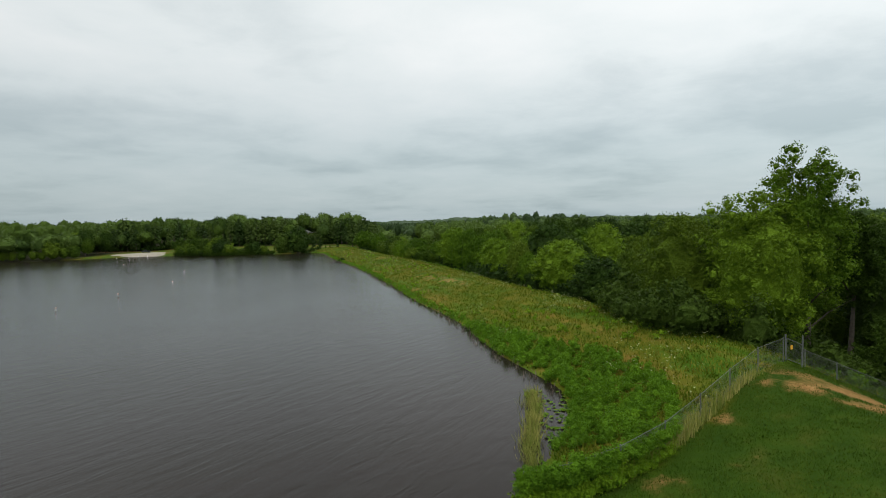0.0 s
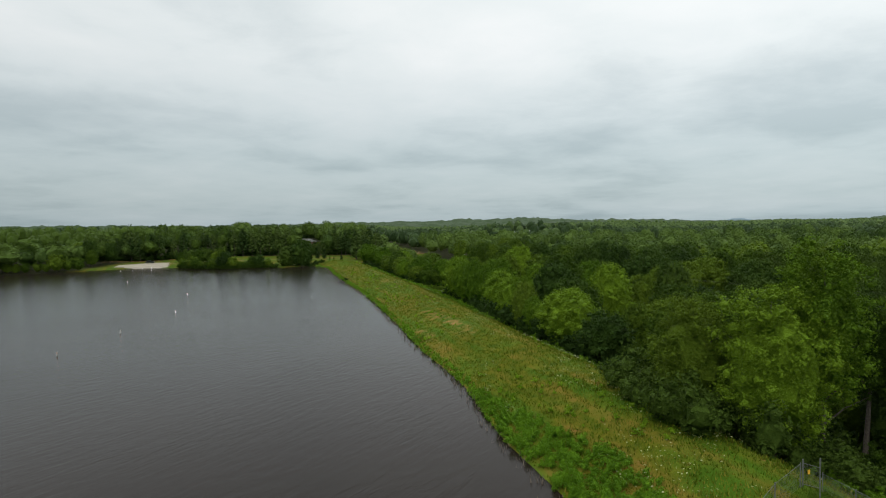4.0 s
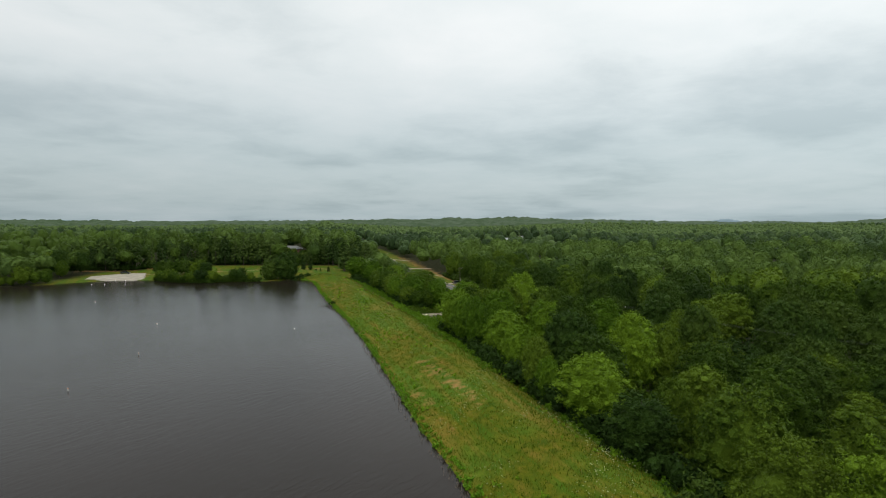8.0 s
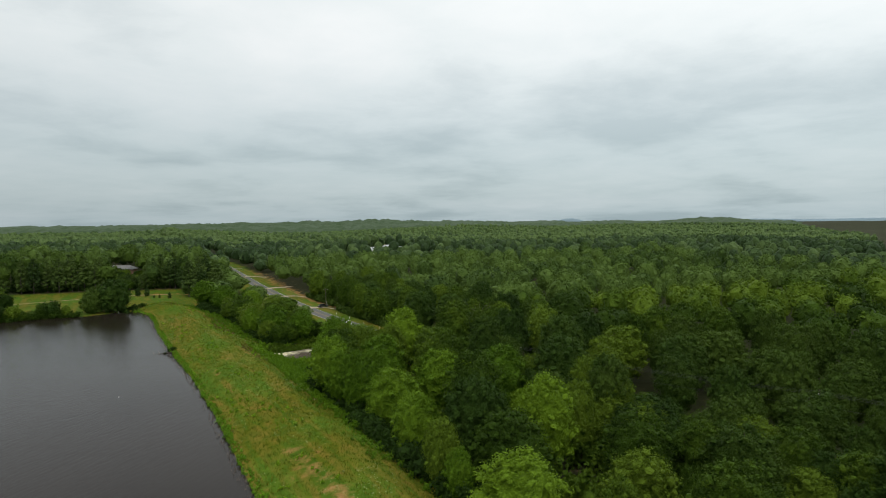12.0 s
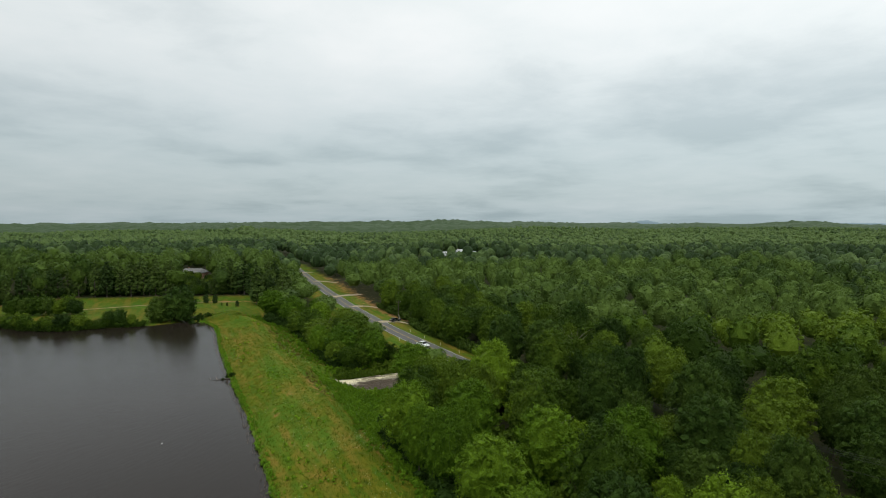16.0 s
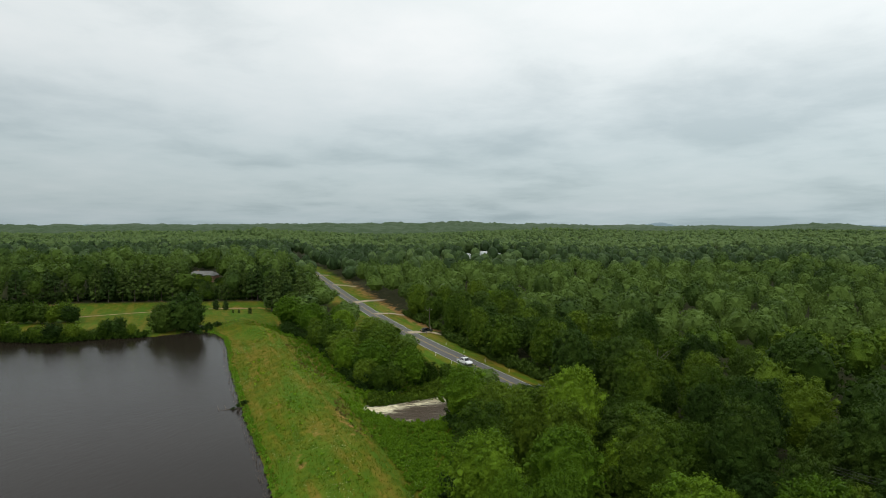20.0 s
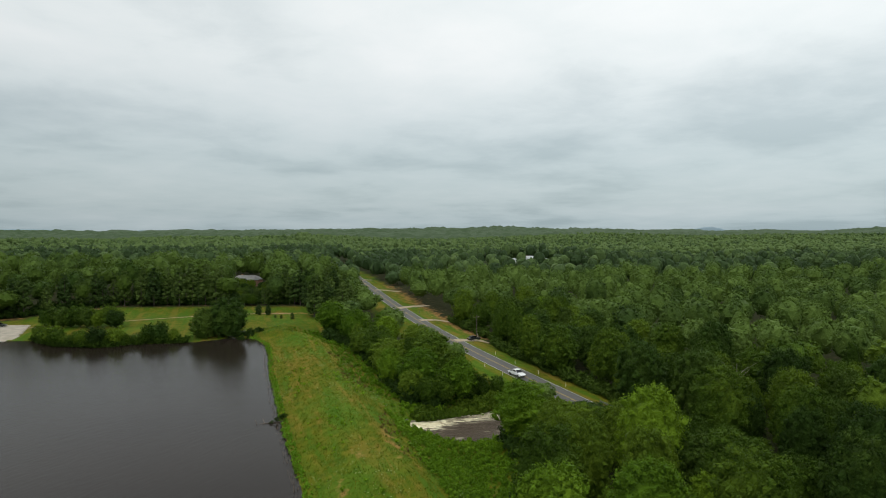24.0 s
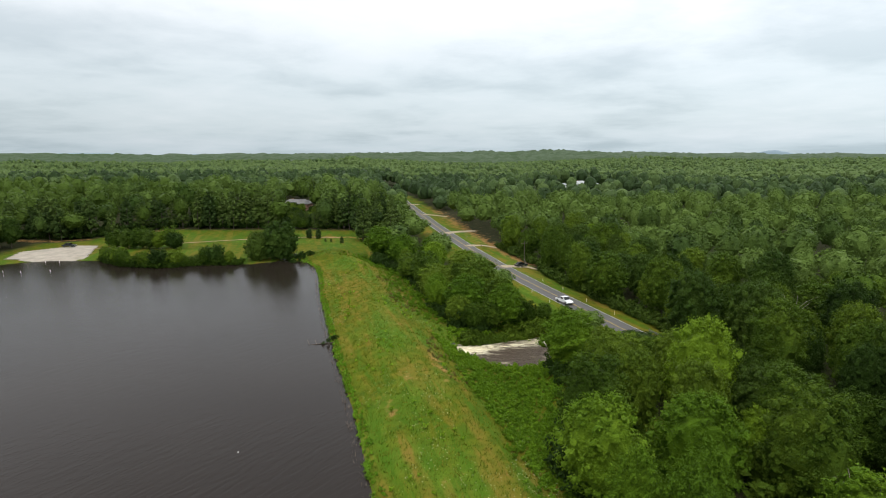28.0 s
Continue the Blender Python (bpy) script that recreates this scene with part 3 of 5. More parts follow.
def make_tree(name, label, category, group, g, tall, radius, low, leaf, lobes=11, leaves=1500, size=0.34, pine=False, peak=0.5, limbs=6, thick=0.24, lump=1.0, ragged=0.2, full=0.64, dense=0.5):
    top = tagged(new(name), label, category, group)
    v, f = stem(g, tall, radius, low, limbs, thick)
    t = new("trunk", mesh_of("trunk", v, f, BARK, True))
    if pine:
        v, f = pine_crown(g, tall, radius, low, 11, leaves, size)
    else:
        v, f = crown(g, tall, radius * 1.1, low, lobes, leaves, size, peak=peak, lump=lump, heart=ICO3, ragged=ragged, full=full, dense=dense)
    c = new("crown", mesh_of("crown", v, f, leaf))
    t.parent = c.parent = top
    return top


def free_of_wood(x, y, pad=0.0):
    """Where no wood stands: lake, dam, road and verges, lawns, the pool and the open strips."""
    d = (x - shore_x(y)) * 0.95
    q = x - smooth_road(y)
    out = (d < np.interp(y, [30, 60, 75, 150, 165, 176, 186, 222, 228, 330], [26, 26, 21, 21, 22, 30, 38, 38, 28, 26]) + pad) & (y > 20) & (y < 322) & (x > -80)
    out |= (y < 44 + (x - 24) * 0.35) & (y > -60) & (d < 30) & (d > -1)
    out |= (x < shore_x(y) + 1) & (y < far_bank(x) + 1.5)
    out |= (np.abs(q) < np.where(y < 218, 4.4, 7.0) + pad) & (y < 640)
    out |= (q > 0) & (q < np.interp(y, [225, 280, 296, 330, 420, 480], [9.5, 10.5, 15, 15, 12, 8]) + pad) & (y > 225) & (y < 480)
    out |= (q < 0) & (q > np.interp(y, [224, 240, 262, 280, 300, 350, 470], [-17, -16, -12, -10, -10, -12, -9])) & (y > 224) & (y < 470)
    out |= (line_off(x, y) < 3.6 + pad) & (x > 40) & (x < 140) & (y < 170)
    out |= (np.abs(x - 0.64 * y) < 2.6) & (y > 40) & (y < 100)
    out |= (x > 20) & (x < 45) & (y > 36) & (y < 57)
    out |= np.hypot((x - 73) / 19, (y - 536) / 22) < 1
    out |= (x < -44 + pad) & (x > -182) & (y < 352 - sm((-x - 140) / 30) * 30 + pad) & (y > far_bank(x) - 2)
    away = (y - 100) / 304
    out |= (np.abs(x + 11.5 + 87.5 * away) < 8.5) & (y > 340) & (y < 396)
    out |= (np.hypot((x - 0.5) / 15, (y - 214) / 12.5) < 1)
    return out


def scatter(x0, x1, y0, y1, step, seed):
    g = np.random.default_rng(seed)
    X, Y = np.meshgrid(np.arange(x0, x1, step), np.arange(y0, y1, step))
    X = X + (np.arange(X.shape[0]) % 2)[:, None] * step * 0.5
    X = (X + g.uniform(-0.5, 0.5, X.shape) * step).ravel()
    Y = (Y + g.uniform(-0.5, 0.5, Y.shape) * step).ravel()
    seen_side = (X < 0.8 * Y + 16) | (X < 1.18 * (Y - 20))
    k = seen_side & ~free_of_wood(X, Y) & (g.random(len(X)) > 0.07)
    return X[k], Y[k], g


def stand(x0, x1, y0, y1, sizes, close, tries, seed, keep):
    """Trees of mixed size, the largest set first, none closer than their crowns allow."""
    g = np.random.default_rng(seed)
    X, Y = g.uniform(x0, x1, tries), g.uniform(y0, y1, tries)
    r = np.sort(sizes[0] + (sizes[1] - sizes[0]) * g.random(tries) ** 2.0)[::-1]
    ok = ((X < 0.8 * Y + 16) | (X < 1.18 * (Y - 20))) & ~free_of_wood(X, Y) & keep(X, Y)
    X, Y, r = X[ok], Y[ok], r[ok]
    cell = 2 * sizes[1] * close
    held, out = collections.defaultdict(list), []
    for k, (x, y, q) in enumerate(zip(X.tolist(), Y.tolist(), r.tolist())):
        i, j = int(x // cell), int(y // cell)
        if all((x - a) ** 2 + (y - b) ** 2 > (close * (q + c)) ** 2 for u in (i - 1, i, i + 1) for w in (j - 1, j, j + 1) for a, b, c in held[u, w]):
            held[i, j].append((x, y, q))
            out.append(k)
    return X[out], Y[out], r[out], g


def near_road(x, y):
    q = x - smooth_road(y)
    return (q > 0) & (q < 46) & (y > 196) & (y < 335)


def belt(x, y):
    """The belt along the dam whose trees stand one by one."""
    d = (x - shore_x(y)) * 0.95
    return (d > 0) & (y > 34) & (((d < 47) & (y < 305)) | ((d < 84) & (y < 205)) | ((d < 122) & (y < 170)) | near_road(x, y))


def low_grove(x, y):
    return (y > 222) & (y < 330) & (x < smooth_road(y))


KINDS = [
    ("broadleaf_tree", "leafy green broadleaf tree in the wood below the dam", LEAF, 0.1, 0.5),
    ("broadleaf_tree", "leafy green broadleaf tree in the wood below the dam", LEAF, 0.08, 0.45),
    ("broadleaf_tree", "dark green dense broadleaf tree in the wood below the dam", LEAF_DARK, 0.1, 0.5),
    ("broadleaf_tree", "dark green dense broadleaf tree in the wood below the dam", LEAF_DARK, 0.08, 0.45),
    ("broadleaf_tree", "light green broadleaf tree with fresh leaves below the dam", LEAF_LIGHT, 0.1, 0.5),
    ("broadleaf_tree", "leafy green broadleaf tree in the wood below the dam", LEAF, 0.06, 0.5),
]
MASTERS = []


def near_tree(k, x, y, tall, turn, wide=1.0):
    """Stand a tree of kind k at (x, y)."""
    m = pose(x, y, height(x, y) - 0.1, 0, 0, turn) @ Matrix.Diagonal((tall / 15 * wide, tall / 15 * wide, tall / 15, 1))
    if MASTERS[k] is None:
        name, label, leaf, low, peak = KINDS[k]
        g = np.random.default_rng(40 + k)
        MASTERS[k] = make_tree(name, label, "tree", "trees below the dam", g, 15.0, 4.7 + 0.3 * (k % 3), low, leaf, 120 + 14 * (k % 3), 5400, 0.16, peak=peak, lump=(0.72, 0.64, 0.78, 0.7, 0.62, 0.8)[k], ragged=(0.2, 0.3, 0.16, 0.24, 0.3, 0.2)[k])
        MASTERS[k].matrix_basis = m
        MASTERS[k].scale = (1, 1, 1)
        return copy_fix(MASTERS[k], m)
    return copy_fix(copy_thing(MASTERS[k], m), m)


def copy_fix(ob, m):
    ob.matrix_basis = m
    return ob


MASTERS = [None] * len(KINDS)
bx, by, br, g = stand(-110, 120, 30, 336, (2.4, 6.2), 0.92, 12000, 3, belt)
for x, y, r in zip(bx, by, br):
    t = g.uniform(8.5, 11.0) if low_grove(x, y) else g.uniform(10.5, 14) if y < 110 else g.uniform(12, 16.5) if 138 < y < 218 else g.uniform(10, 16.0)
    if (x - shore_x(y)) * 0.95 < 25 and g.random() < 0.35:
        t *= 0.72
    t *= 0.72 + 0.085 * (r - 1.0)
    side_ = x - float(smooth_road(np.array([y]))[0])
    if low_grove(x, y):
        t = min(t, max(4.5, 0.6 * (-side_ - 1.0) + 1.0))
    elif y > 180 and side_ < 0:
        t = min(t, max(4.5, 0.56 * (-side_ - 3.0) + 1.5))
    if x > 38 and -16 < (x - 77) * 0.761 + (y - 111) * 0.649 < 2 and side_ < -16:
        t = min(t, 9.0)
    wide_ = min(1.45, max(0.7, r * 0.88 / (5.2 * t / 15)))
    if low_grove(x, y):
        near_tree(int(g.choice([0, 1, 4, 5], p=[0.3, 0.18, 0.34, 0.18])), x, y, t, g.uniform(0, 360), wide_)
        continue
    if side_ > 0 or (x - shore_x(y)) * 0.95 > 50:
        near_tree(int(g.choice([0, 1, 2, 3, 4, 5], p=[0.28, 0.2, 0.16, 0.1, 0.12, 0.14] if y > 215 else [0.18, 0.08, 0.40, 0.26, 0.02, 0.06])), x, y, t, g.uniform(0, 360), wide_)
        continue
    if 120 < y < 214:
        near_tree(int(g.choice([0, 1, 4, 5], p=[0.14, 0.12, 0.6, 0.14])), x, y, t, g.uniform(0, 360), wide_)
        continue
    near_tree(int(g.choice([0, 1, 2, 3, 4, 5], p=[0.27, 0.21, 0.15, 0.09, 0.14, 0.14])), x, y, t, g.uniform(0, 360), wide_)


# the wood behind, joined: middle distance with leaf sprays, far distance with plain lobes
def wood(name, label, X, Y, g, templates, tall, wide, leaf, lift_=0.0):
    vs, fs, tone, base = [], [], [], 0
    pick = g.integers(0, len(templates), len(X))
    Zg = heights(X, Y)
    turn = g.uniform(0, 2 * math.pi, len(X))
    for k, (tv, tf) in enumerate(templates):
        i = np.where(pick == k)[0]
        if not len(i):
            continue
        c, s = np.cos(turn[i])[:, None], np.sin(turn[i])[:, None]
        w, h = wide[i][:, None], tall[i][:, None]
        x = (tv[None, :, 0] * c - tv[None, :, 1] * s) * w + X[i][:, None]
        y = (tv[None, :, 0] * s + tv[None, :, 1] * c) * w + Y[i][:, None]
        z = tv[None, :, 2] * h + Zg[i][:, None]
        vs.append(np.stack([x, y, z], -1).reshape(-1, 3))
        fs.append((tf[None] + (np.arange(len(i)) * len(tv))[:, None, None] + base).reshape(-1, 3))
        base += len(i) * len(tv)
        stand_tone = np.array([noise.noise((a * 0.011, b * 0.011, 7.0)) + 0.6 * noise.noise((a * 0.0035, b * 0.0035, 2.0)) for a, b in zip(X[i], Y[i])])
        tone.append(np.repeat(g.uniform(-0.34, 0.36, len(i)) + 0.34 * stand_tone + lift_, len(tv)))
    me = mesh_of(name, np.concatenate(vs), np.concatenate(fs), leaf)
    me.attributes.new("tone", "FLOAT", "POINT").data.foreach_set("value", np.concatenate(tone).astype(np.float32))
    return tagged(new(name, me), label, "forest", kind="stuff")


g = np.random.default_rng(11)
MID = [crown(g, 15, 5.1, g.uniform(0.24, 0.4), 40, 370, 0.25, ICO0, peak=g.uniform(0.42, 0.55), lump=g.uniform(0.75, 0.95), ragged=g.uniform(0.12, 0.24), full=0.72) for _ in range(9)]
FAR = [crown(g, 15, 4.9, 0.25, 14, 42, 0.42, ICO0, lump=0.95, ragged=0.2, full=0.8) for _ in range(8)]
X, Y, R_, g = stand(-215, 270, 40, 440, (2.5, 6.4), 0.92, 22000, 5, lambda x, y: ~belt(x, y) & (y > 0.55 * x - 60) & (y > 235 - 99 * (x > 0) - 400 * (x > 20)))
hills = (X < -40) & (Y > 300) & (g.random(len(X)) < np.interp(Y, [340, 420], [0.9, 0.35]))
low_side = ~hills & (Y < 235) & (X > 20)
# lower_wood: the negative lift paints its deep shadows into the leaf tone
for part_, nm, lab, leaf, lift in ((hills, "hill_wood", "dense dark mixed wood on the rise beyond the lawn", LEAF_DARK, 0.42), (low_side, "lower_wood", "dense green wood beyond the power line, darkened for shade", LEAF, -0.34), (~hills & ~low_side, "valley_wood", "dense green broadleaf wood covering the valley floor", LEAF_MID_HAZE, 0.0)):
    x, y, r = X[part_], Y[part_], R_[part_]
    tall = np.where(low_grove(x, y), g.uniform(8, 11, len(x)), g.uniform(10.5, 17.5, len(x))) / 15
    tall = (0.7 * tall + 0.23) * (0.72 + 0.075 * r)
    off = smooth_road(y) - x
    tall = np.where((off > 0) & (off < 40) & (y < 420), np.minimum(tall, np.maximum(4.5, 0.6 * (off - 1) + 1.0) / 15), tall)
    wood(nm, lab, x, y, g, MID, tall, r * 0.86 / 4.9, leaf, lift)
X, Y, g = scatter(-1100, 1300, 40, 1500, 10.3, 6)
k = ~((X > -215) & (X < 270) & (Y < 440)) & (np.abs(X) < 0.86 * (Y + 60) + 120) & ((Y > 300) | (X > 260))
X, Y = X[k], Y[k]
back = np.hypot(X, Y - 60) > 640
k = ~back | (g.random(len(X)) < 0.72)
X, Y, back = X[k], Y[k], back[k]
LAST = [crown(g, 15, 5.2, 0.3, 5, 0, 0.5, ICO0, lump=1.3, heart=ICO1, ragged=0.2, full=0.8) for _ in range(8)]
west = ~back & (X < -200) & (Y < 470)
# far_wood and farthest_wood carry the haze in their leaf colour
for nm, k, tm, leaf, lift in (("west_wood", west, FAR, LEAF_DARK, 0.3), ("far_wood", ~back & ~west, FAR, LEAF_BACK_HAZE, 0.02), ("farthest_wood", back, LAST, LEAF_BACK_HAZE, 0.1)):
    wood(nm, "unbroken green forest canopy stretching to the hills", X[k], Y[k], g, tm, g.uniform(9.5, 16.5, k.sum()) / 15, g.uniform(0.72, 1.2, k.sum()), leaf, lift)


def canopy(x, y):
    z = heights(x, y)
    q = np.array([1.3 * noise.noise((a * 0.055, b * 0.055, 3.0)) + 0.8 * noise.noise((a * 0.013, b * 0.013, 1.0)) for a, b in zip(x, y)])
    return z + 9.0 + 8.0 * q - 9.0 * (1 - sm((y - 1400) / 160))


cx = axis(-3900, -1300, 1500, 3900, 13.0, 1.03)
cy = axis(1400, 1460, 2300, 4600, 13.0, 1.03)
me, _, _ = grid_mesh("distant_canopy", cx, cy, canopy, LEAF_FAR_HAZE, lambda x, y: np.abs(x) < 0.9 * y + 200)
tagged(new("distant_canopy", me), "treetops of the far hills with haze put into their green", "forest", kind="stuff")


# ---- hills on the horizon, blue haze painted into their colour ----
HAZE_HILL = plain("hazed_hill", (0.20, 0.27, 0.31), 1.0, 0, 0.08, 0.002)
hz = []
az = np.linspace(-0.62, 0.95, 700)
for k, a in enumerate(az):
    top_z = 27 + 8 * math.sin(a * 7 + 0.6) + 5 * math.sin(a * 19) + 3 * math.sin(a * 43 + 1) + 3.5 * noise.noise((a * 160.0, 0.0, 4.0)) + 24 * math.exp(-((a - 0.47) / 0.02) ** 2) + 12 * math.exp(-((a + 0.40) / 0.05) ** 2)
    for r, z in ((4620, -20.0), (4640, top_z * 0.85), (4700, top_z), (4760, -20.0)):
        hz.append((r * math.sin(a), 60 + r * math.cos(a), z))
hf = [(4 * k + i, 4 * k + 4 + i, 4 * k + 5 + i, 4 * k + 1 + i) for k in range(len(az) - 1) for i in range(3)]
tagged(new("backdrop_hills", mesh_of("backdrop_hills", hz, hf, HAZE_HILL, True)), "low hills along the horizon, coloured with blue haze", "hills", kind="structure")

# ---- helpers for things ----
def part(name, bm, mat, parent, label=""):
    """Link a bmesh as one mesh object under a thing or a part."""
    me = bpy.data.meshes.new(name)
    bm.to_mesh(me)
    bm.free()
    me.materials.append(mat)
    ob = new(name, me)
    ob.parent = parent
    if label:
        ob["label"] = label
    return ob


def block(sx, sy, sz, at=(0, 0, 0), bevel=0.0, turn=0.0):
    """A box with its base at the given place."""
    bm = bmesh.new()
    bmesh.ops.create_cube(bm, size=1.0, matrix=Matrix.Translation(at) @ Matrix.Rotation(turn, 4, "Z") @ Matrix.Translation((0, 0, sz / 2)) @ Matrix.Diagonal((sx, sy, sz, 1)))
    if bevel:
        bmesh.ops.bevel(bm, geom=bm.edges[:], offset=bevel, segments=2, affect="EDGES")
    return bm


def rod(a, b, r0, r1=None, sides=8):
    """A tapered round bar from a to b."""
    a, b = Vector(a), Vector(b)
    bm = bmesh.new()
    m = Matrix.Translation((a + b) / 2) @ (b - a).to_track_quat("Z", "Y").to_matrix().to_4x4()
    bmesh.ops.create_cone(bm, cap_ends=True, segments=sides, radius1=r0, radius2=r0 if r1 is None else r1, depth=(b - a).length, matrix=m)
    return bm


def prism(outline, width, bevel=0.03):
    """A side outline in x and z, drawn out over a width in y."""
    bm = bmesh.new()
    a = [bm.verts.new((x, -width / 2, z)) for x, z in outline]
    b = [bm.verts.new((x, width / 2, z)) for x, z in outline]
    bm.faces.new(a)
    bm.faces.new(b[::-1])
    n = len(a)
    for k in range(n):
        bm.faces.new((a[k], b[k], b[(k + 1) % n], a[(k + 1) % n])[::-1])
    bmesh.ops.recalc_face_normals(bm, faces=bm.faces[:])
    if bevel:
        bmesh.ops.bevel(bm, geom=bm.edges[:], offset=bevel, segments=2, affect="EDGES")
    return bm


def stuff(name, label, category, v, f, mat):
    return tagged(new(name, mesh_of(name, v, f, mat)), label, category, kind="stuff")


def blades(X, Y, Z, h, w, g, per=4, spread=0.25, lean=0.45):
    """Tufts of thin upright blades."""
    n = len(X) * per
    c = np.repeat(np.stack([X, Y, Z], 1), per, 0) + np.stack([g.normal(0, spread, n), g.normal(0, spread, n), np.zeros(n)], 1)
    a = g.uniform(0, 2 * math.pi, n)
    hh = np.repeat(h, per) * g.uniform(0.6, 1.2, n)
    side = np.stack([np.cos(a), np.sin(a), a * 0], 1) * (w * g.uniform(0.6, 1.3, n))[:, None]
    tip = c + np.stack([g.normal(0, lean, n) * hh, g.normal(0, lean, n) * hh, hh], 1)
    v = np.stack([c - side - [0, 0, 0.05], c + side - [0, 0, 0.05], tip], 1).reshape(-1, 3)
    return v, np.arange(n * 3).reshape(-1, 3)


def thicket(name, label, X, Y, size, g, leaf, sprays_=60, leafsize=0.16, sink=0.1):
    """Low leafy growth made of small clumps."""
    tmp = [crown(g, 1.6, 0.9, 0.0, 4, sprays_, leafsize, ICO0, lump=1.5, heart=ICO1, ruffle=0.7, dense=0.45, full=0.5, ragged=0.35) for _ in range(5)]
    vs, fs, base = [], [], 0
    Zg = heights(X, Y)
    for x, y, z, s in zip(X, Y, Zg, size):
        tv, tf = tmp[int(g.integers(0, 5))]
        a = g.uniform(0, 6.28)
        c, q = math.cos(a), math.sin(a)
        vs.append(np.stack([(tv[:, 0] * c - tv[:, 1] * q) * s + x, (tv[:, 0] * q + tv[:, 1] * c) * s + y, tv[:, 2] * s * g.uniform(0.7, 1.2) + z - sink * s], 1))
        fs.append(tf + base)
        base += len(tv)
    return stuff(name, label, "undergrowth", np.concatenate(vs), np.concatenate(fs), leaf)


def grass_material(name, a, b, c):
    m, nt, p = material(name, 0.8)
    p.inputs["Specular IOR Level"].default_value = 0.1
    geo = nt.nodes.new("ShaderNodeNewGeometry")
    pt = grain(nt, geo.outputs["Position"], 0.35, 3.0)
    mx = nt.nodes.new("ShaderNodeMath")
    mx.operation = "MULTIPLY_ADD"
    nt.links.new(geo.outputs["Random Per Island"], mx.inputs[0])
    mx.inputs[1].default_value = 0.5
    nt.links.new(pt, mx.inputs[2])
    nt.links.new(ramp(nt, mx.outputs[0], [(0.4, a), (0.75, b), (1.05, c)]), p.inputs["Base Color"])
    return m


GRASS = grass_material("rough_grass", (0.040, 0.088, 0.003), (0.084, 0.122, 0.006), (0.185, 0.172, 0.022))
REED = grass_material("reed", (0.10, 0.15, 0.02), (0.22, 0.24, 0.05), (0.34, 0.31, 0.09))
FLOWER = plain("white_blossom", (0.27, 0.30, 0.13), 0.8, 0, 0.2)

# ---- the dam's grass and weeds ----
g = np.random.default_rng(21)


def on_dam(n, y0, y1, d0, d1, power=1.0):
    y = y0 + (y1 - y0) * g.random(n) ** power
    d = g.uniform(d0, d1, n)
    return shore_x(y) + d / 0.95, y


def lies_mown(x, y):
    return (y < 25.5 + np.interp(x, [3, 7.4, 10.2, 13.1, 17.8, 24.5], [-1.5, 0, 2.2, 5, 9.9, 15]))


X, Y = on_dam(34000, 28, 300, 0.5, 26, 1.5)
k = ~lies_mown(X, Y) & (bare_earth(X, Y) < 0.3 + 0.4 * g.random(len(X)))
X, Y = X[k], Y[k]
v, f = blades(X, Y, heights(X, Y), g.uniform(0.13, 0.36, len(X)), 0.05, g, 4)
stuff("dam_grass", "long uneven yellow-green grass on the dam", "grass", v, f, GRASS)
X, Y = on_dam(11000, 30, 260, 1.0, 21, 1.2)
k = np.array([noise.noise((x * 0.16, y * 0.08, 5.0)) + 0.5 * noise.noise((x * 0.6, y * 0.5, 1.0)) > 0.12 for x, y in zip(X, Y)]) & ~lies_mown(X, Y)
X, Y = X[k], Y[k]
Z = heights(X, Y) + g.uniform(0.35, 0.6, len(X))
v, f = sprays(np.stack([X, Y, Z], 1), g.normal(0, 0.3, (len(X), 3)) + [0, 0, 1], g.uniform(0.04, 0.12, len(X)), g)
stuff("wild_flowers", "pale white flower heads among the dam's grass", "flowers", v, f, FLOWER)
X, Y = on_dam(900, 45, 300, 1.5, 24, 1.2)
k = np.array([noise.noise((x * 0.09, y * 0.06, 8.0)) > 0.1 for x, y in zip(X, Y)])
thicket("dam_weeds", "scattered dark green weed clumps on the dam", X[k], Y[k], g.uniform(0.18, 0.5, k.sum()), g, BUSH, 30, 0.22)
X, Y = on_dam(620, 29, 68, 0.1, 6.0)
k = ((X - shore_x(Y)) * 0.95 < np.interp(Y, [29, 45, 56, 68], [6.5, 6.0, 3.6, 1.0])) & ~lies_mown(X, Y)
thicket("bank_weeds", "lush bright green weeds on the lake bank", X[k], Y[k], g.uniform(0.35, 0.7, k.sum()), g, WEED, 190, 0.085)
X, Y = on_dam(1300, 50, 300, -0.15, 1.1)
thicket("shore_fringe", "low green fringe along the waterline", X, Y, g.uniform(0.15, 0.52, len(X)) * g.uniform(0.6, 1.0, len(X)), g, WEED, 20, 0.25)
X, Y = on_dam(600, 40, 300, -1.2, 0.2)
v, f = blades(X, Y, X * 0 - 0.1, g.uniform(0.4, 0.9, len(X)), 0.03, g, 3, 0.1, 0.3)
stuff("shore_reeds", "dark stray reed stems standing in the shallows", "reeds", v, f, WOOD)
# weeds and brambles on the slope to the valley, thick towards the pool
Y = g.uniform(40, 300, 1500)
d = np.where(Y > 115, 27 - 12.5 * g.random(1500) ** 1.5, g.uniform(18.5, 27, 1500)) + np.interp(Y, [40, 162, 180, 222, 230, 300], [0, 0, 8, 8, 2, 0])
X = shore_x(Y) + d / 0.95
k = (np.hypot((X - POOL[0]) / 12.4, (Y - POOL[1]) / 9.2) > 1) & ~lies_mown(X, Y) & (np.abs(X - smooth_road(Y)) > 6)
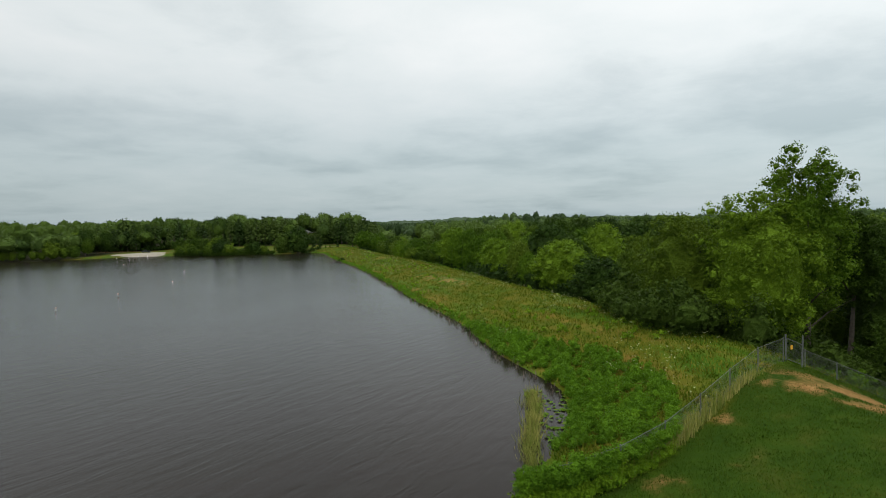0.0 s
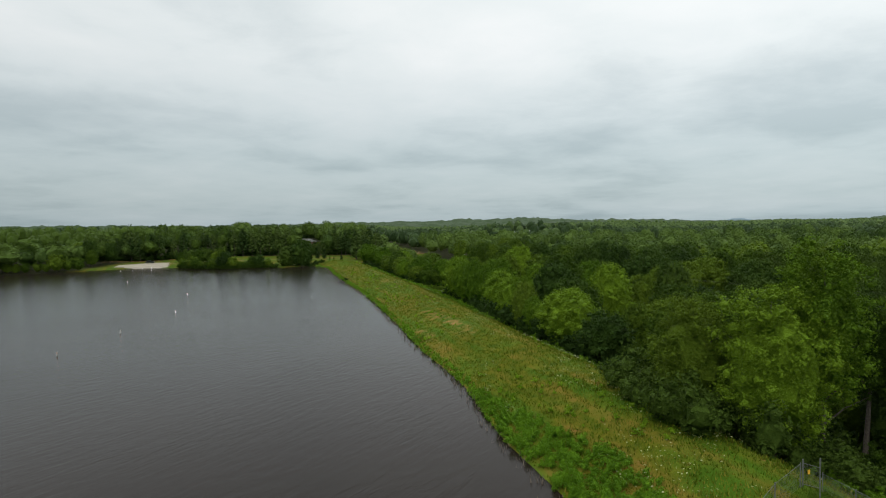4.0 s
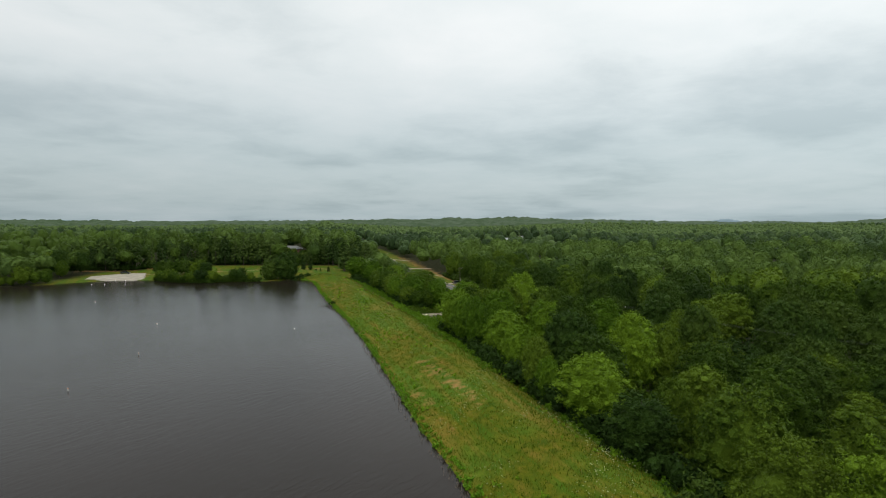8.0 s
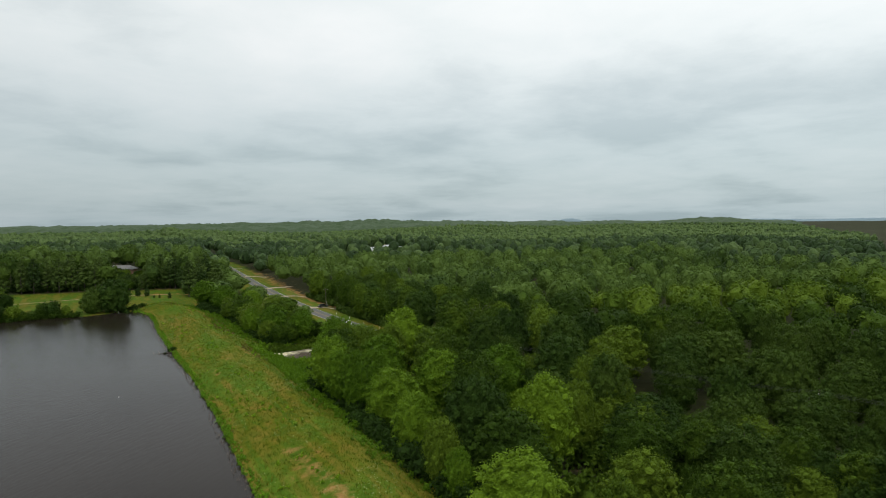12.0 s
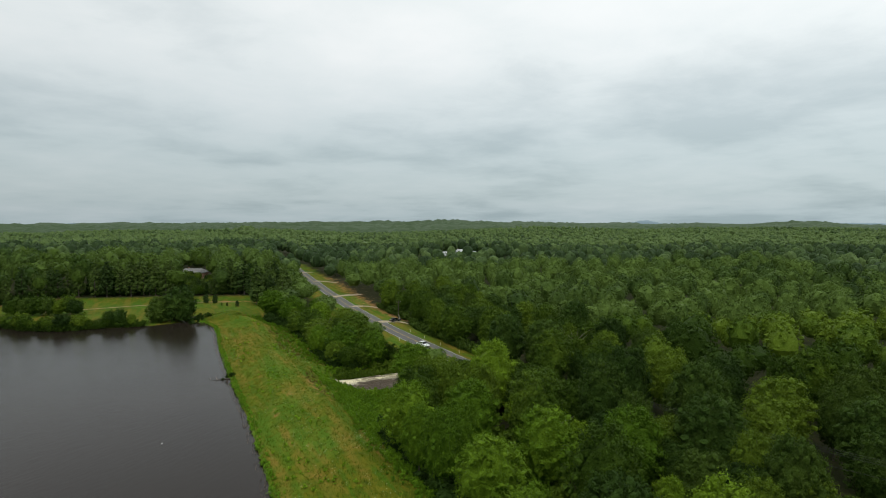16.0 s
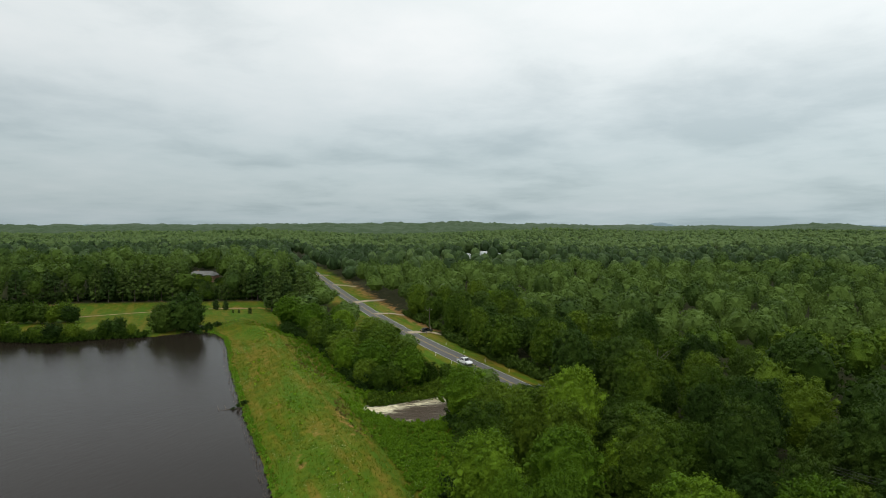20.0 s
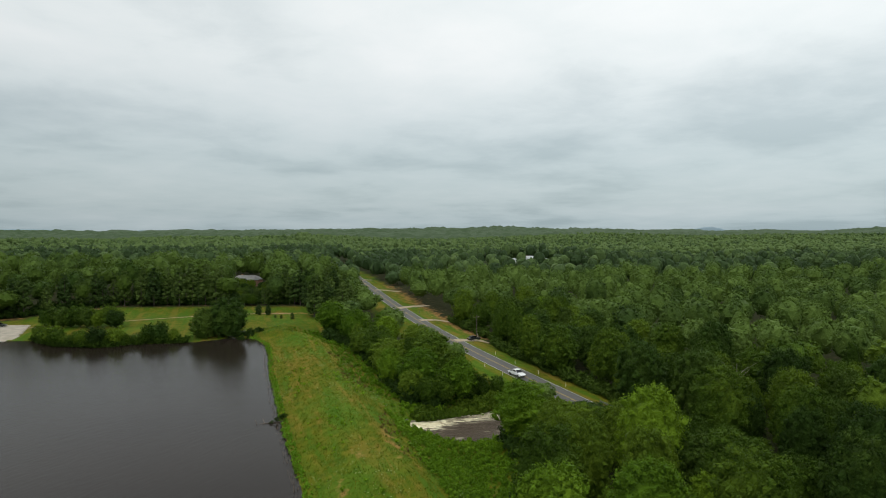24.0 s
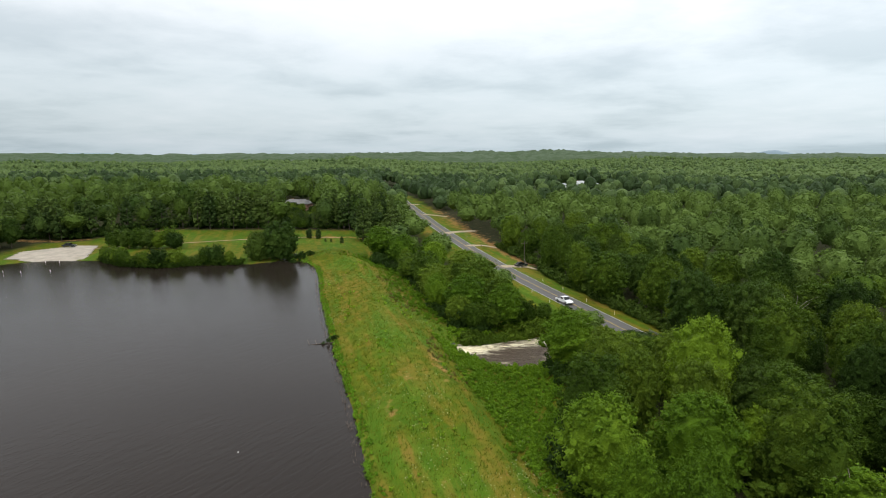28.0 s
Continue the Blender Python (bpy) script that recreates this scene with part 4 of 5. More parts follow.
thicket("slope_brambles", "dense green brambles on the dam's valley side", X[k], Y[k], np.interp(d[k], [14, 20, 27], [0.45, 0.9, 1.15]) * g.uniform(0.35, 0.8, k.sum()) * np.interp(np.hypot(X[k] - POOL[0], Y[k] - POOL[1]), [8, 25], [0.6, 1.1]), g, BUSH, 55, 0.19)
Y = g.uniform(138, 214, 1900)
X = shore_x(Y) + (np.interp(Y, [138, 165, 185, 214], [17.5, 17, 18, 20]) + 18 * g.random(1900) ** 1.1) / 0.95
k = (np.hypot((X - POOL[0]) / 12.4, (Y - POOL[1]) / 9.2) > 1)
thicket("slope_vines", "bright green vine carpet on the slope above the pool", X[k], Y[k], g.uniform(0.35, 0.75, k.sum()), g, BUSH, 34, 0.2)
X, Y = g.uniform(-72, -62, 26), g.uniform(286.5, 294, 26)
thicket("corner_shrubs", "dark leafy shrubs at the lake's corner", X, Y, g.uniform(0.6, 1.3, 26), g, LEAF_DARK, 50, 0.22)
X, Y = g.uniform(-15, 16, 1100), g.uniform(200, 240, 1100)
k = (np.hypot((X - POOL[0]) / 12.4, (Y - POOL[1]) / 9.2) > 1) & (np.abs(X - smooth_road(Y)) > 9) & (np.abs(Y - 217 - (X - 6) * 0.25) > 3 * (X > 4))
thicket("pool_brambles", "leafy green brambles round the stilling pool", X[k], Y[k], g.uniform(0.4, 0.95, k.sum()), g, BUSH, 50, 0.2)
X, Y = g.uniform(-12, 9, 150), g.uniform(0, 1, 150)
Y = 221.0 + 0.42 * (X + 8) + Y * 3.2
thicket("overhanging_shrubs", "leafy green shrubs hanging over the rushing water", X, Y, g.uniform(0.9, 1.7, 150), g, LEAF, 70, 0.19)
DRY = foliage("dry_scrub_leaves", (0.075, 0.066, 0.016), (0.13, 0.10, 0.03), (0.20, 0.15, 0.05), 0.5)
Y = g.uniform(178, 262, 300)
X = shore_x(Y) + g.uniform(15, 20.5, 300) / 0.95
k = np.array([noise.noise((x * 0.11, y * 0.07, 3.0)) > 0.02 for x, y in zip(X, Y)])
thicket("dry_scrub", "brown dry scrub below the crest of the dam", X[k], Y[k], g.uniform(0.15, 0.38, k.sum()), g, DRY, 30, 0.2)
# the wood's lower edge
Y = g.uniform(44, 320, 700)
X = shore_x(Y) + (np.interp(Y, [30, 60, 75, 150, 165, 176, 186, 222, 228, 330], [26, 26, 21, 21, 22, 30, 38, 38, 28, 26]) + g.uniform(-1, 5, 700)) / 0.95
k = (np.hypot((X - 1) / 15.5, (Y - 215) / 11.5) > 1) & (np.abs(X - smooth_road(Y)) > 7)
# darker leaf material stands in for shading at the base of the wood
thicket("wood_edge_shrubs", "leafy shrubs along the edge of the wood, darkened for shade", X[k], Y[k], g.uniform(1.3, 2.7, k.sum()), g, LEAF_DARK, 110, 0.11)

Y = g.uniform(200, 340, 420)
X = smooth_road(Y) + np.interp(Y, [225, 280, 296, 330, 420], [9.0, 10.0, 14.5, 14.5, 12]) + 7 * g.random(420) ** 1.6
k = np.hypot((X - 9.5), (Y - 300)) > 5
thicket("roadside_shrubs", "dark leafy undergrowth along the wood beside the road", X[k], Y[k], g.uniform(0.9, 2.1, k.sum()), g, LEAF_DARK, 50, 0.2)

Y = g.uniform(60, 212, 330)
X = shore_x(Y) + (g.uniform(27, 62, 330) + np.interp(Y, [160, 186, 222], [0, 12, 12])) / 0.95
k = (np.abs(X - smooth_road(Y)) > 8) & (line_off(X, Y) > 5) & (np.hypot((X - 1) / 15.5, (Y - 215) / 11.5) > 1)
thicket("wood_understory", "leafy green young growth filling gaps in the wood", X[k], Y[k], g.uniform(2.0, 3.6, k.sum()), g, LEAF, 80, 0.15)

# ---- reeds in the water at the near end ----
t = g.random(300)
X = np.interp(t, [0, 0.3, 0.6, 1], [4.1, 4.6, 5.4, 6.0]) + g.normal(0, 0.22, 300)
Y = 28 + t * 13 + g.normal(0, 0.3, 300)
v, f = blades(X, Y, X * 0 - 0.15, g.uniform(0.45, 1.0, 300), 0.03, g, 6, 0.16, 0.3)
stuff("reed_bed", "strip of yellow-green reeds standing in the shallows", "reeds", v, f, REED)
X = g.uniform(5.5, 9.0, 240)
Y = g.uniform(28.5, 42, 240)
k = X < shore_x(Y) + 0.6
v, f = sprays(np.stack([X[k], Y[k], X[k] * 0 + 0.04], 1), g.normal(0, 0.12, (k.sum(), 3)) + [0, 0, 1], g.uniform(0.1, 0.28, k.sum()), g)
stuff("water_weed", "floating green leaves between reeds and bank", "water plants", v, f, BUSH)

# ---- chain-link fence and gate ----
FENCE = [(3.0, 23.0), (4.9, 23.4), (7.4, 24.7), (10.2, 27.0), (13.1, 29.8), (16.0, 32.6), (19.2, 35.6), (22.4, 38.4)]


def ground_point(x, y, up_=0.0):
    return (x, y, height(x, y) + up_)


def wire_net(a, b, tall, parent):
    """Woven wire between two posts: two sets of slanting wires."""
    a, b = Vector(a), Vector(b)
    run = (b - a).length
    side = (b - a).normalized().cross(Vector((0, 0, 1))).normalized() * 0.02
    v, f = [], []

    def wire(p, q):
        i = len(v)
        w = (q - p).normalized().cross(side).normalized() * 0.0035
        v.extend([p - w, p + w, q + w, q - w])
        f.append((i, i + 1, i + 2, i + 3))

    step = 0.11
    k = -tall
    while k < run:
        for flip in (0, 1):
            lo, hi = max(k, 0), min(k + tall, run)
            if hi > lo:
                z0, z1 = lo - k, hi - k
                if flip:
                    z0, z1 = tall - z0, tall - z1
                p = a.lerp(b, lo / run) + Vector((0, 0, z0)) + (side * 0.1 if flip else -side * 0.1)
                q = a.lerp(b, hi / run) + Vector((0, 0, z1)) + (side * 0.1 if flip else -side * 0.1)
                wire(p, q)
        k += step
    ob = new("wire_mesh", mesh_of("wire_mesh", [tuple(p) for p in v], f, STEEL))
    ob.parent = parent


def fence_run(points, tall, label):
    top = tagged(new("chain_link_fence"), label, "fence")
    for k, (x, y) in enumerate(points):
        p = ground_point(x, y)
        part("post", rod((x, y, p[2] - 0.3), (x, y, p[2] + tall + 0.08), 0.035), STEEL, top)
        if k:
            a, b = ground_point(*points[k - 1], tall), ground_point(x, y, tall)
            part("top_rail", rod(a, b, 0.014, None, 6), STEEL, top)
            wire_net(ground_point(*points[k - 1], 0.03), ground_point(x, y, 0.03), tall - 0.04, top)
    return top


fence_run(FENCE, 1.55, "weathered galvanised chain-link fence across the dam's end")
fence_run([(24.4, 39.3), (25.9, 38.3), (28.2, 36.4), (30.6, 34.6)], 1.2, "low chain-link fence running downhill from the gate")
gate = tagged(new("chain_link_gate"), "closed chain-link gate with tall posts and a yellow sign", "gate")
for x, y, h in ((22.7, 38.65, 1.75), (24.3, 39.4, 2.15)):
    z = height(x, y)
    part("gate_post", rod((x, y, z - 0.3), (x, y, z + h), 0.05), STEEL, gate)
for h in (0.12, 1.5):
    part("gate_rail", rod(ground_point(22.75, 38.67, h), ground_point(24.25, 39.38, h), 0.024, None, 6), STEEL, gate)
wire_net(ground_point(22.75, 38.67, 0.14), ground_point(24.25, 39.38, 0.14), 1.35, gate)
SIGN = plain("yellow_sign", (0.62, 0.34, 0.03), 0.5)
part("sign", block(0.22, 0.015, 0.28, ground_point(23.2, 38.82, 0.9), 0.0, 0.44), SIGN, gate, "small orange-yellow warning sign")
pst = tagged(new("marker_post"), "short grey steel post in the lawn by the gate", "post")
part("shaft", rod(ground_point(22.9, 37.2, -0.2), ground_point(22.9, 37.2, 0.95), 0.035), STEEL, pst)
part("cap", rod(ground_point(22.9, 37.2, 0.95), ground_point(22.9, 37.2, 1.0), 0.045), STEEL, pst)
# creepers along the fence
t = g.random(240) ** 1.4
fx, fy = zip(*FENCE)
s = t * 3.3
X = np.interp(s, range(len(FENCE)), fx) + g.normal(0, 0.14, 240)
Y = np.interp(s, range(len(FENCE)), fy) + g.normal(0, 0.14, 240)
thicket("fence_creeper", "green creepers overgrowing the chain-link fence", X, Y, g.uniform(0.42, 0.66, 240) * np.interp(s, [0, 2.6, 3.3], [1, 0.9, 0.5]), g, BUSH, 120, 0.085)
thicket("fence_vines", "bright green vines topping the chain-link fence", X, Y, g.uniform(0.3, 0.5, 240) * np.interp(s, [0, 2.6, 3.3], [1, 1, 0.7]), g, WEED, 90, 0.1, -2.0)
s = g.uniform(1.6, 6.0, 420)
X = np.interp(s, range(len(FENCE)), fx) + g.normal(0, 0.1, 420)
Y = np.interp(s, range(len(FENCE)), fy) + g.normal(0, 0.1, 420)
v, f = blades(X, Y, heights(X, Y), g.uniform(0.5, 1.3, 420) * np.interp(s, [1.6, 4, 6], [1, 1, 0.5]), 0.03, g, 4, 0.08, 0.15)
stuff("fence_grass", "tall dry grass grown through the fence", "grass", v, f, REED)

MOWN = grass_material("mown_grass", (0.022, 0.052, 0.002), (0.038, 0.080, 0.003), (0.068, 0.095, 0.010))
X, Y = g.uniform(3, 30, 26000), g.uniform(20, 40, 26000)
k = lies_mown(X, Y) & (X > shore_x(Y)) & (bare_earth(X, Y) < 0.35 + 0.4 * g.random(26000))
v, f = blades(X[k], Y[k], heights(X[k], Y[k]), g.uniform(0.05, 0.13, k.sum()), 0.02, g, 4, 0.12, 0.7)
stuff("lawn_grass", "short mown dark green grass beside the fence", "grass", v, f, MOWN)

# ---- lake: buoys, snag, posts ----
BUOY_AT = [(-61.5, 91), (-62.3, 110), (-63.8, 135.5), (-77, 171), (-118, 213)]


BUOY_WHITE = plain("faded_white", (0.36, 0.36, 0.34), 0.6, 0, 0.1)


def buoy():
    top = tagged(new("buoy"), "small white marker buoy floating upright on the lake", "buoy", "row of lake buoys")
    b = rod((0, 0, -0.25), (0, 0, 0.8), 0.16, 0.13, 14)
    part("body", b, BUOY_WHITE, top)
    part("band", rod((0, 0, 0.62), (0, 0, 0.74), 0.165, 0.165, 14), plain("orange_band", (0.65, 0.20, 0.04), 0.5), top, "faded orange band")
    part("collar", rod((0, 0, -0.06), (0, 0, 0.08), 0.27, 0.24, 14), BUOY_WHITE, top)
    part("cap", rod((0, 0, 0.8), (0, 0, 0.93), 0.13, 0.05, 14), BUOY_WHITE, top)
    return top


first = None
for k, (x, y) in enumerate(BUOY_AT):
    m = pose(x, y, 0, 4 * math.sin(k * 2.1), 5 * math.cos(k * 1.7), k * 50)
    m = m @ Matrix.Scale(0.62, 4)
    first = copy_fix(copy_thing(first, m), m) if first else copy_fix(buoy(), m)
ball = tagged(new("float_ball"), "small white float bobbing on the lake", "float")
bm = bmesh.new()
bmesh.ops.create_uvsphere(bm, u_segments=14, v_segments=8, radius=0.10, matrix=Matrix.Translation((-38.8, 164.7, 0.03)))
part("ball", bm, WHITE, ball)
part("ring", rod((-38.8, 164.7, 0.12), (-38.8, 164.7, 0.2), 0.04, 0.03, 8), STEEL, ball)
snag = tagged(new("snag"), "half-sunk dead log with leafy sprouts at the waterline", "log")
part("log", rod((-36.2, 205.6, 0.15), (-40.4, 204.7, -0.02), 0.13, 0.06, 9), BARK, snag)
for a, b in (((-39.5, 204.9, 0.1), (-39.9, 205.3, 0.9)), ((-40.8, 204.7, 0.0), (-41.1, 204.6, 0.95)), ((-38.4, 205.1, 0.1), (-38.2, 204.4, 0.7))):
    part("branch", rod(a, b, 0.06, 0.02, 6), WOOD, snag)
thicket("snag_leaves", "dark green growth on the half-sunk log", np.array([-36.6, -37.4, -38.2, -36.0]), np.array([205.6, 205.2, 205.0, 206.1]), np.array([0.7, 0.6, 0.5, 0.6]), g, LEAF_DARK, 60, 0.2, -0.6)
mooring = None
for x, y in ((-151.6, 268), (-146, 268), (-138.3, 270), (-150, 284), (-146, 285)):
    m = pose(x, y, 0)
    if mooring is None:
        mooring = tagged(new("mooring_post"), "short white post standing in the shallows by the ramp", "post", "posts by the ramp")
        part("shaft", rod((0, 0, -1.5), (0, 0, 0.5), 0.08, 0.08, 10), WHITE, mooring)
        part("cap", rod((0, 0, 0.5), (0, 0, 0.56), 0.1, 0.07, 10), WHITE, mooring)
        mooring.matrix_basis = m
    else:
        copy_thing(mooring, m)

# ---- hand-placed trees at the near end ----
BIG = [
    (31.5, 50.5, 21.0, 1.05, 0.22, LEAF_LIGHT, "tall light green tree towering over the dam's end"),
    (26.6, 49.0, 14.6, 1.15, 0.04, LEAF_LIGHT, "broad light green tree leafy down to the ground"),
    (36.6, 52.5, 16.5, 0.8, 0.5, LEAF, "tall tree with a long bare trunk and high crown"),
    (41.0, 53.0, 12.5, 1.1, 0.1, LEAF_DARK, "dark green bushy tree by the dam's end"),
    (37.5, 44.5, 8.0, 1.2, 0.05, LEAF, "small leafy green tree beside the lower fence"),
    (22.5, 55.0, 12.0, 1.0, 0.05, LEAF, "leafy green tree standing at the foot of the dam"),
    (43.5, 46.0, 9.5, 1.1, 0.1, LEAF_DARK, "dark green bushy tree by the lower fence"),
]
for k, (x, y, tall, wide, low_, leaf, label) in enumerate(BIG):
    gg = np.random.default_rng(90 + k)
    make_tree("broadleaf_tree", label, "tree", "", gg, tall, 4.1 * wide, low_, leaf, 200 if k < 3 else 140, 17000 if k < 3 else 10000, 0.11, peak=0.45, limbs=8, thick=0.28, lump=0.55, ragged=0.42, full=(0.4, 0.58, 0.42)[k] if k < 3 else 0.6, dense=0.4).matrix_basis = pose(x, y, height(x, y) - 0.1, 0, 0, 40 * k)

gg = np.random.default_rng(99)
X, Y = gg.uniform(17, 47, 190), gg.uniform(43, 62, 190)
k = (Y > 43 + np.maximum(0, 27 - X) * 0.55) & (np.abs(X - smooth_road(Y)) > 7)
# shade under the trees put into these shrubs by the darker leaves
thicket("understory_shrubs", "leafy shrubs filling the foot of the wood, darkened for shade", X[k], Y[k], gg.uniform(1.4, 2.9, k.sum()), gg, LEAF_DARK, 260, 0.075)

# ---- far shore: oak, bushes, clumps ----
gg = np.random.default_rng(70)
make_tree("oak_tree", "large dark round oak at the corner of the lake", "tree", "", gg, 14.6, 6.0, 0.0, LEAF_DARK, 70, 3600, 0.22, limbs=8, thick=0.45, lump=1.0).matrix_basis = pose(-73.5, 291.5, -1.0)
make_tree("oak_tree", "dark round oak leaning over the water's edge", "tree", "", gg, 11.0, 4.7, 0.0, LEAF_DARK, 56, 2600, 0.22, thick=0.35, lump=1.0).matrix_basis = pose(-80.8, 290.0, -1.0)
BUSHES = []
for k in range(3):
    gg = np.random.default_rng(60 + k)
    BUSHES.append(make_tree("shore_bush", "rounded green bush on the far lake bank", "bush", "bushes on the far bank", gg, 6.0, 2.7, 0.0, (LEAF, LEAF_DARK, LEAF)[k], 22, 800, 0.22, peak=(0.5, 0.3, 0.3)[k], limbs=3, thick=0.12, lump=1.1))
used = [False] * 3
gg = np.random.default_rng(77)
ROW = [(x, far_bank(x) + gg.uniform(0.5, 2.0), h) for x, h in zip(np.arange(-132, -87, 2.6), [5, 4.2, 4.5, 6.2, 5.6, 2.4, 3.0, 5.2, 2.6, 6.2, 3.0, 5.8, 2.8, 3.2, 6.0, 6.6, 3.0, 4.6])]
ROW += [(x, 308 + gg.uniform(-2, 2), h) for x, h in zip(np.arange(-143, -115, 3.2), [6, 6.5, 7.5, 7, 8, 7.5, 6.5, 8, 6.5])]
ROW += [(x, far_bank(x) + gg.uniform(0.5, 4), gg.uniform(4, 9)) for x in np.arange(-215, -172, 3.2)]
for k, (x, y, h) in enumerate(ROW):
    h = max(h, 3.6)
    i = int(gg.integers(0, 3))
    m = pose(x, y, max(0.0, height(x, y)) - 0.1, 0, 0, gg.uniform(0, 360)) @ Matrix.Diagonal((h / 6 * gg.uniform(0.8, 1.1), h / 6 * gg.uniform(0.8, 1.1), h / 6, 1))
    if used[i]:
        copy_fix(copy_thing(BUSHES[i], m), m)
    else:
        BUSHES[i].matrix_basis, used[i] = m, True
x = gg.uniform(-134, -84, 420)
thicket("far_bank_growth", "low leafy growth along the far waterline", x, far_bank(x) + gg.uniform(-0.4, 2.2, 420), gg.uniform(0.7, 1.6, 420), gg, LEAF, 34, 0.24)

for k in range(26):
    x = gg.uniform(-238, -176)
    y = float(far_bank(x)) + 5 + gg.uniform(0, 1) * max(4.0, 318 - float(far_bank(x)) - 5)
    near_tree((2, 3, 0)[k % 3], x, y, gg.uniform(9, 14), gg.uniform(0, 360), 1.0)
SMALL = [(-9.5, 226.5, 5.5), (-5.5, 227.5, 6.0), (-1.0, 229.5, 6.5), (3.0, 231.0, 5.0), (7.0, 232.0, 4.2), (-13.0, 229.0, 6.5), (11.5, 229.5, 3.6)]
for x, y, h in SMALL:
    near_tree(0 if h > 5.2 else 1, x, y, h * 1.25, x * 31, 1.25)

for x, y, h in ((25.2, 168.5, 9.5), (14, 203, 8.5), (19, 205, 6.5), (23, 201, 5.5), (19, 196, 9.0), (24, 193, 8.0), (27.5, 184, 8.5), (22, 186, 11)):
    near_tree((0, 4, 1, 5)[int(x) % 4], x, y, h, x * 31, 1.05)

# ---- pines along the back of the lawn ----
PINES = [None, None, None]
gg = np.random.default_rng(81)
spots = [(x, 352.5 - float(sm((-x - 140) / 30)) * 30 + gg.uniform(0, 9)) for x in np.arange(-195, -44, 2.6)]
spots += [(x, y) for x, y in zip(gg.uniform(-58, -40, 16), gg.uniform(326, 380, 16)) if abs(x - smooth_road(y)) > 12]
for x, y in spots:
    k = int(gg.integers(0, 3))
    h = gg.uniform(11.0, 18.0)
    if -95 < x < -78:
        h = gg.uniform(6.0, 8.0)
    m = pose(x, y, height(x, y) - 0.1, 0, 0, gg.uniform(0, 360)) @ Matrix.Diagonal((h / 16 * 1.05, h / 16 * 1.05, h / 16, 1))
    if PINES[k] is None:
        PINES[k] = make_tree("pine_tree", "dark green pine at the back of the lawn", "tree", "pines behind the lawn", np.random.default_rng(83 + k), 16.0, 3.2, (0.2, 0.28, 0.12)[k], PINE, leaves=900, size=0.30, pine=True, limbs=4, thick=0.2)
        copy_fix(PINES[k], m)
    else:
        copy_fix(copy_thing(PINES[k], m), m)
X = gg.uniform(-200, -44, 420)
Y = 355.5 - sm((-X - 140) / 30) * 30 + gg.uniform(-0.5, 9, 420)
k = np.abs(X - smooth_road(Y)) > 11
thicket("pine_undergrowth", "dark leafy undergrowth at the foot of the pines", X[k], Y[k], gg.uniform(1.0, 2.6, k.sum()), gg, LEAF_DARK, 34, 0.26)
cedar = None
for x, y, h in ((-74.5, 331, 4.2), (-70.5, 330, 4.0), (-58.9, 320, 2.6), (-63.5, 322, 1.6), (-66, 323, 1.4)):
    m = pose(x, y, height(x, y) - 0.05, 0, 0, x * 40) @ Matrix.Diagonal((h / 4, h / 4, h / 4, 1))
    if cedar is None:
        cedar = make_tree("cedar_bush", "small dark conical cedar on the grass", "bush", "cedars on the grass", np.random.default_rng(5), 4.0, 1.3, 0.03, PINE, leaves=500, size=0.22, pine=True, limbs=2, thick=0.08)
        copy_fix(cedar, m)
    else:
        copy_fix(copy_thing(cedar, m), m)

# ---- boat ramp, tracks and car park ----
def sheet(name, label, category, outline, mat, up_=0.03, step=1.5):
    """A paved patch draped over the ground inside an outline."""
    xs = np.arange(min(p[0] for p in outline), max(p[0] for p in outline) + step, step)
    ys = np.arange(min(p[1] for p in outline), max(p[1] for p in outline) + step, step)

    def inside(x, y):
        r = np.zeros(len(x), bool)
        for (x0, y0), (x1, y1) in zip(outline, outline[1:] + outline[:1]):
            c = ((y0 > y) != (y1 > y)) & (x < (x1 - x0) * (y - y0) / (y1 - y0 + 1e-9) + x0)
            r ^= c
        return r

    me, _, _ = grid_mesh(name, xs, ys, lambda x, y: np.maximum(heights(x, y), -0.25) + up_, mat, inside)
    return tagged(new(name, me), label, category, kind="structure")


sheet("boat_ramp", "pale concrete boat ramp running into the lake", "ramp", [(-166, 286), (-142.5, 284), (-141, 292), (-150, 312), (-158, 312), (-170, 299)], CONCRETE, 0.10, 1.0)


def path_strip(name, label, points, wide, mat, up_=0.06, category="track"):
    v, f = [], []
    pts = []
    for (x0, y0), (x1, y1) in zip(points, points[1:]):
        n = max(2, int(math.hypot(x1 - x0, y1 - y0) / 1.2))
        pts += [(x0 + (x1 - x0) * k / n, y0 + (y1 - y0) * k / n) for k in range(n)]
    pts.append(points[-1])
    for k, (x, y) in enumerate(pts):
        a, b = pts[max(k - 1, 0)], pts[min(k + 1, len(pts) - 1)]
        dx, dy = b[0] - a[0], b[1] - a[1]
        L_ = math.hypot(dx, dy) or 1
        w = wide / 2 * (1 + 0.12 * math.sin(k * 0.9))
        for s in (-0.5, 0.5):
            qx, qy = x - dy / L_ * w * s * 2, y + dx / L_ * w * s * 2
            v.append((qx, qy, height(qx, qy) + up_))
    f = [(2 * k, 2 * k + 1, 2 * k + 3, 2 * k + 2) for k in range(len(pts) - 1)]
    return tagged(new(name, mesh_of(name, v, f, mat, True)), label, category, kind="structure")


path_strip("lawn_track", "pale worn gravel track across the lawn", [(-150, 305), (-139, 311), (-122, 318), (-105, 325), (-90, 330), (-76, 333), (-62, 332)], 1.0, TRACK)

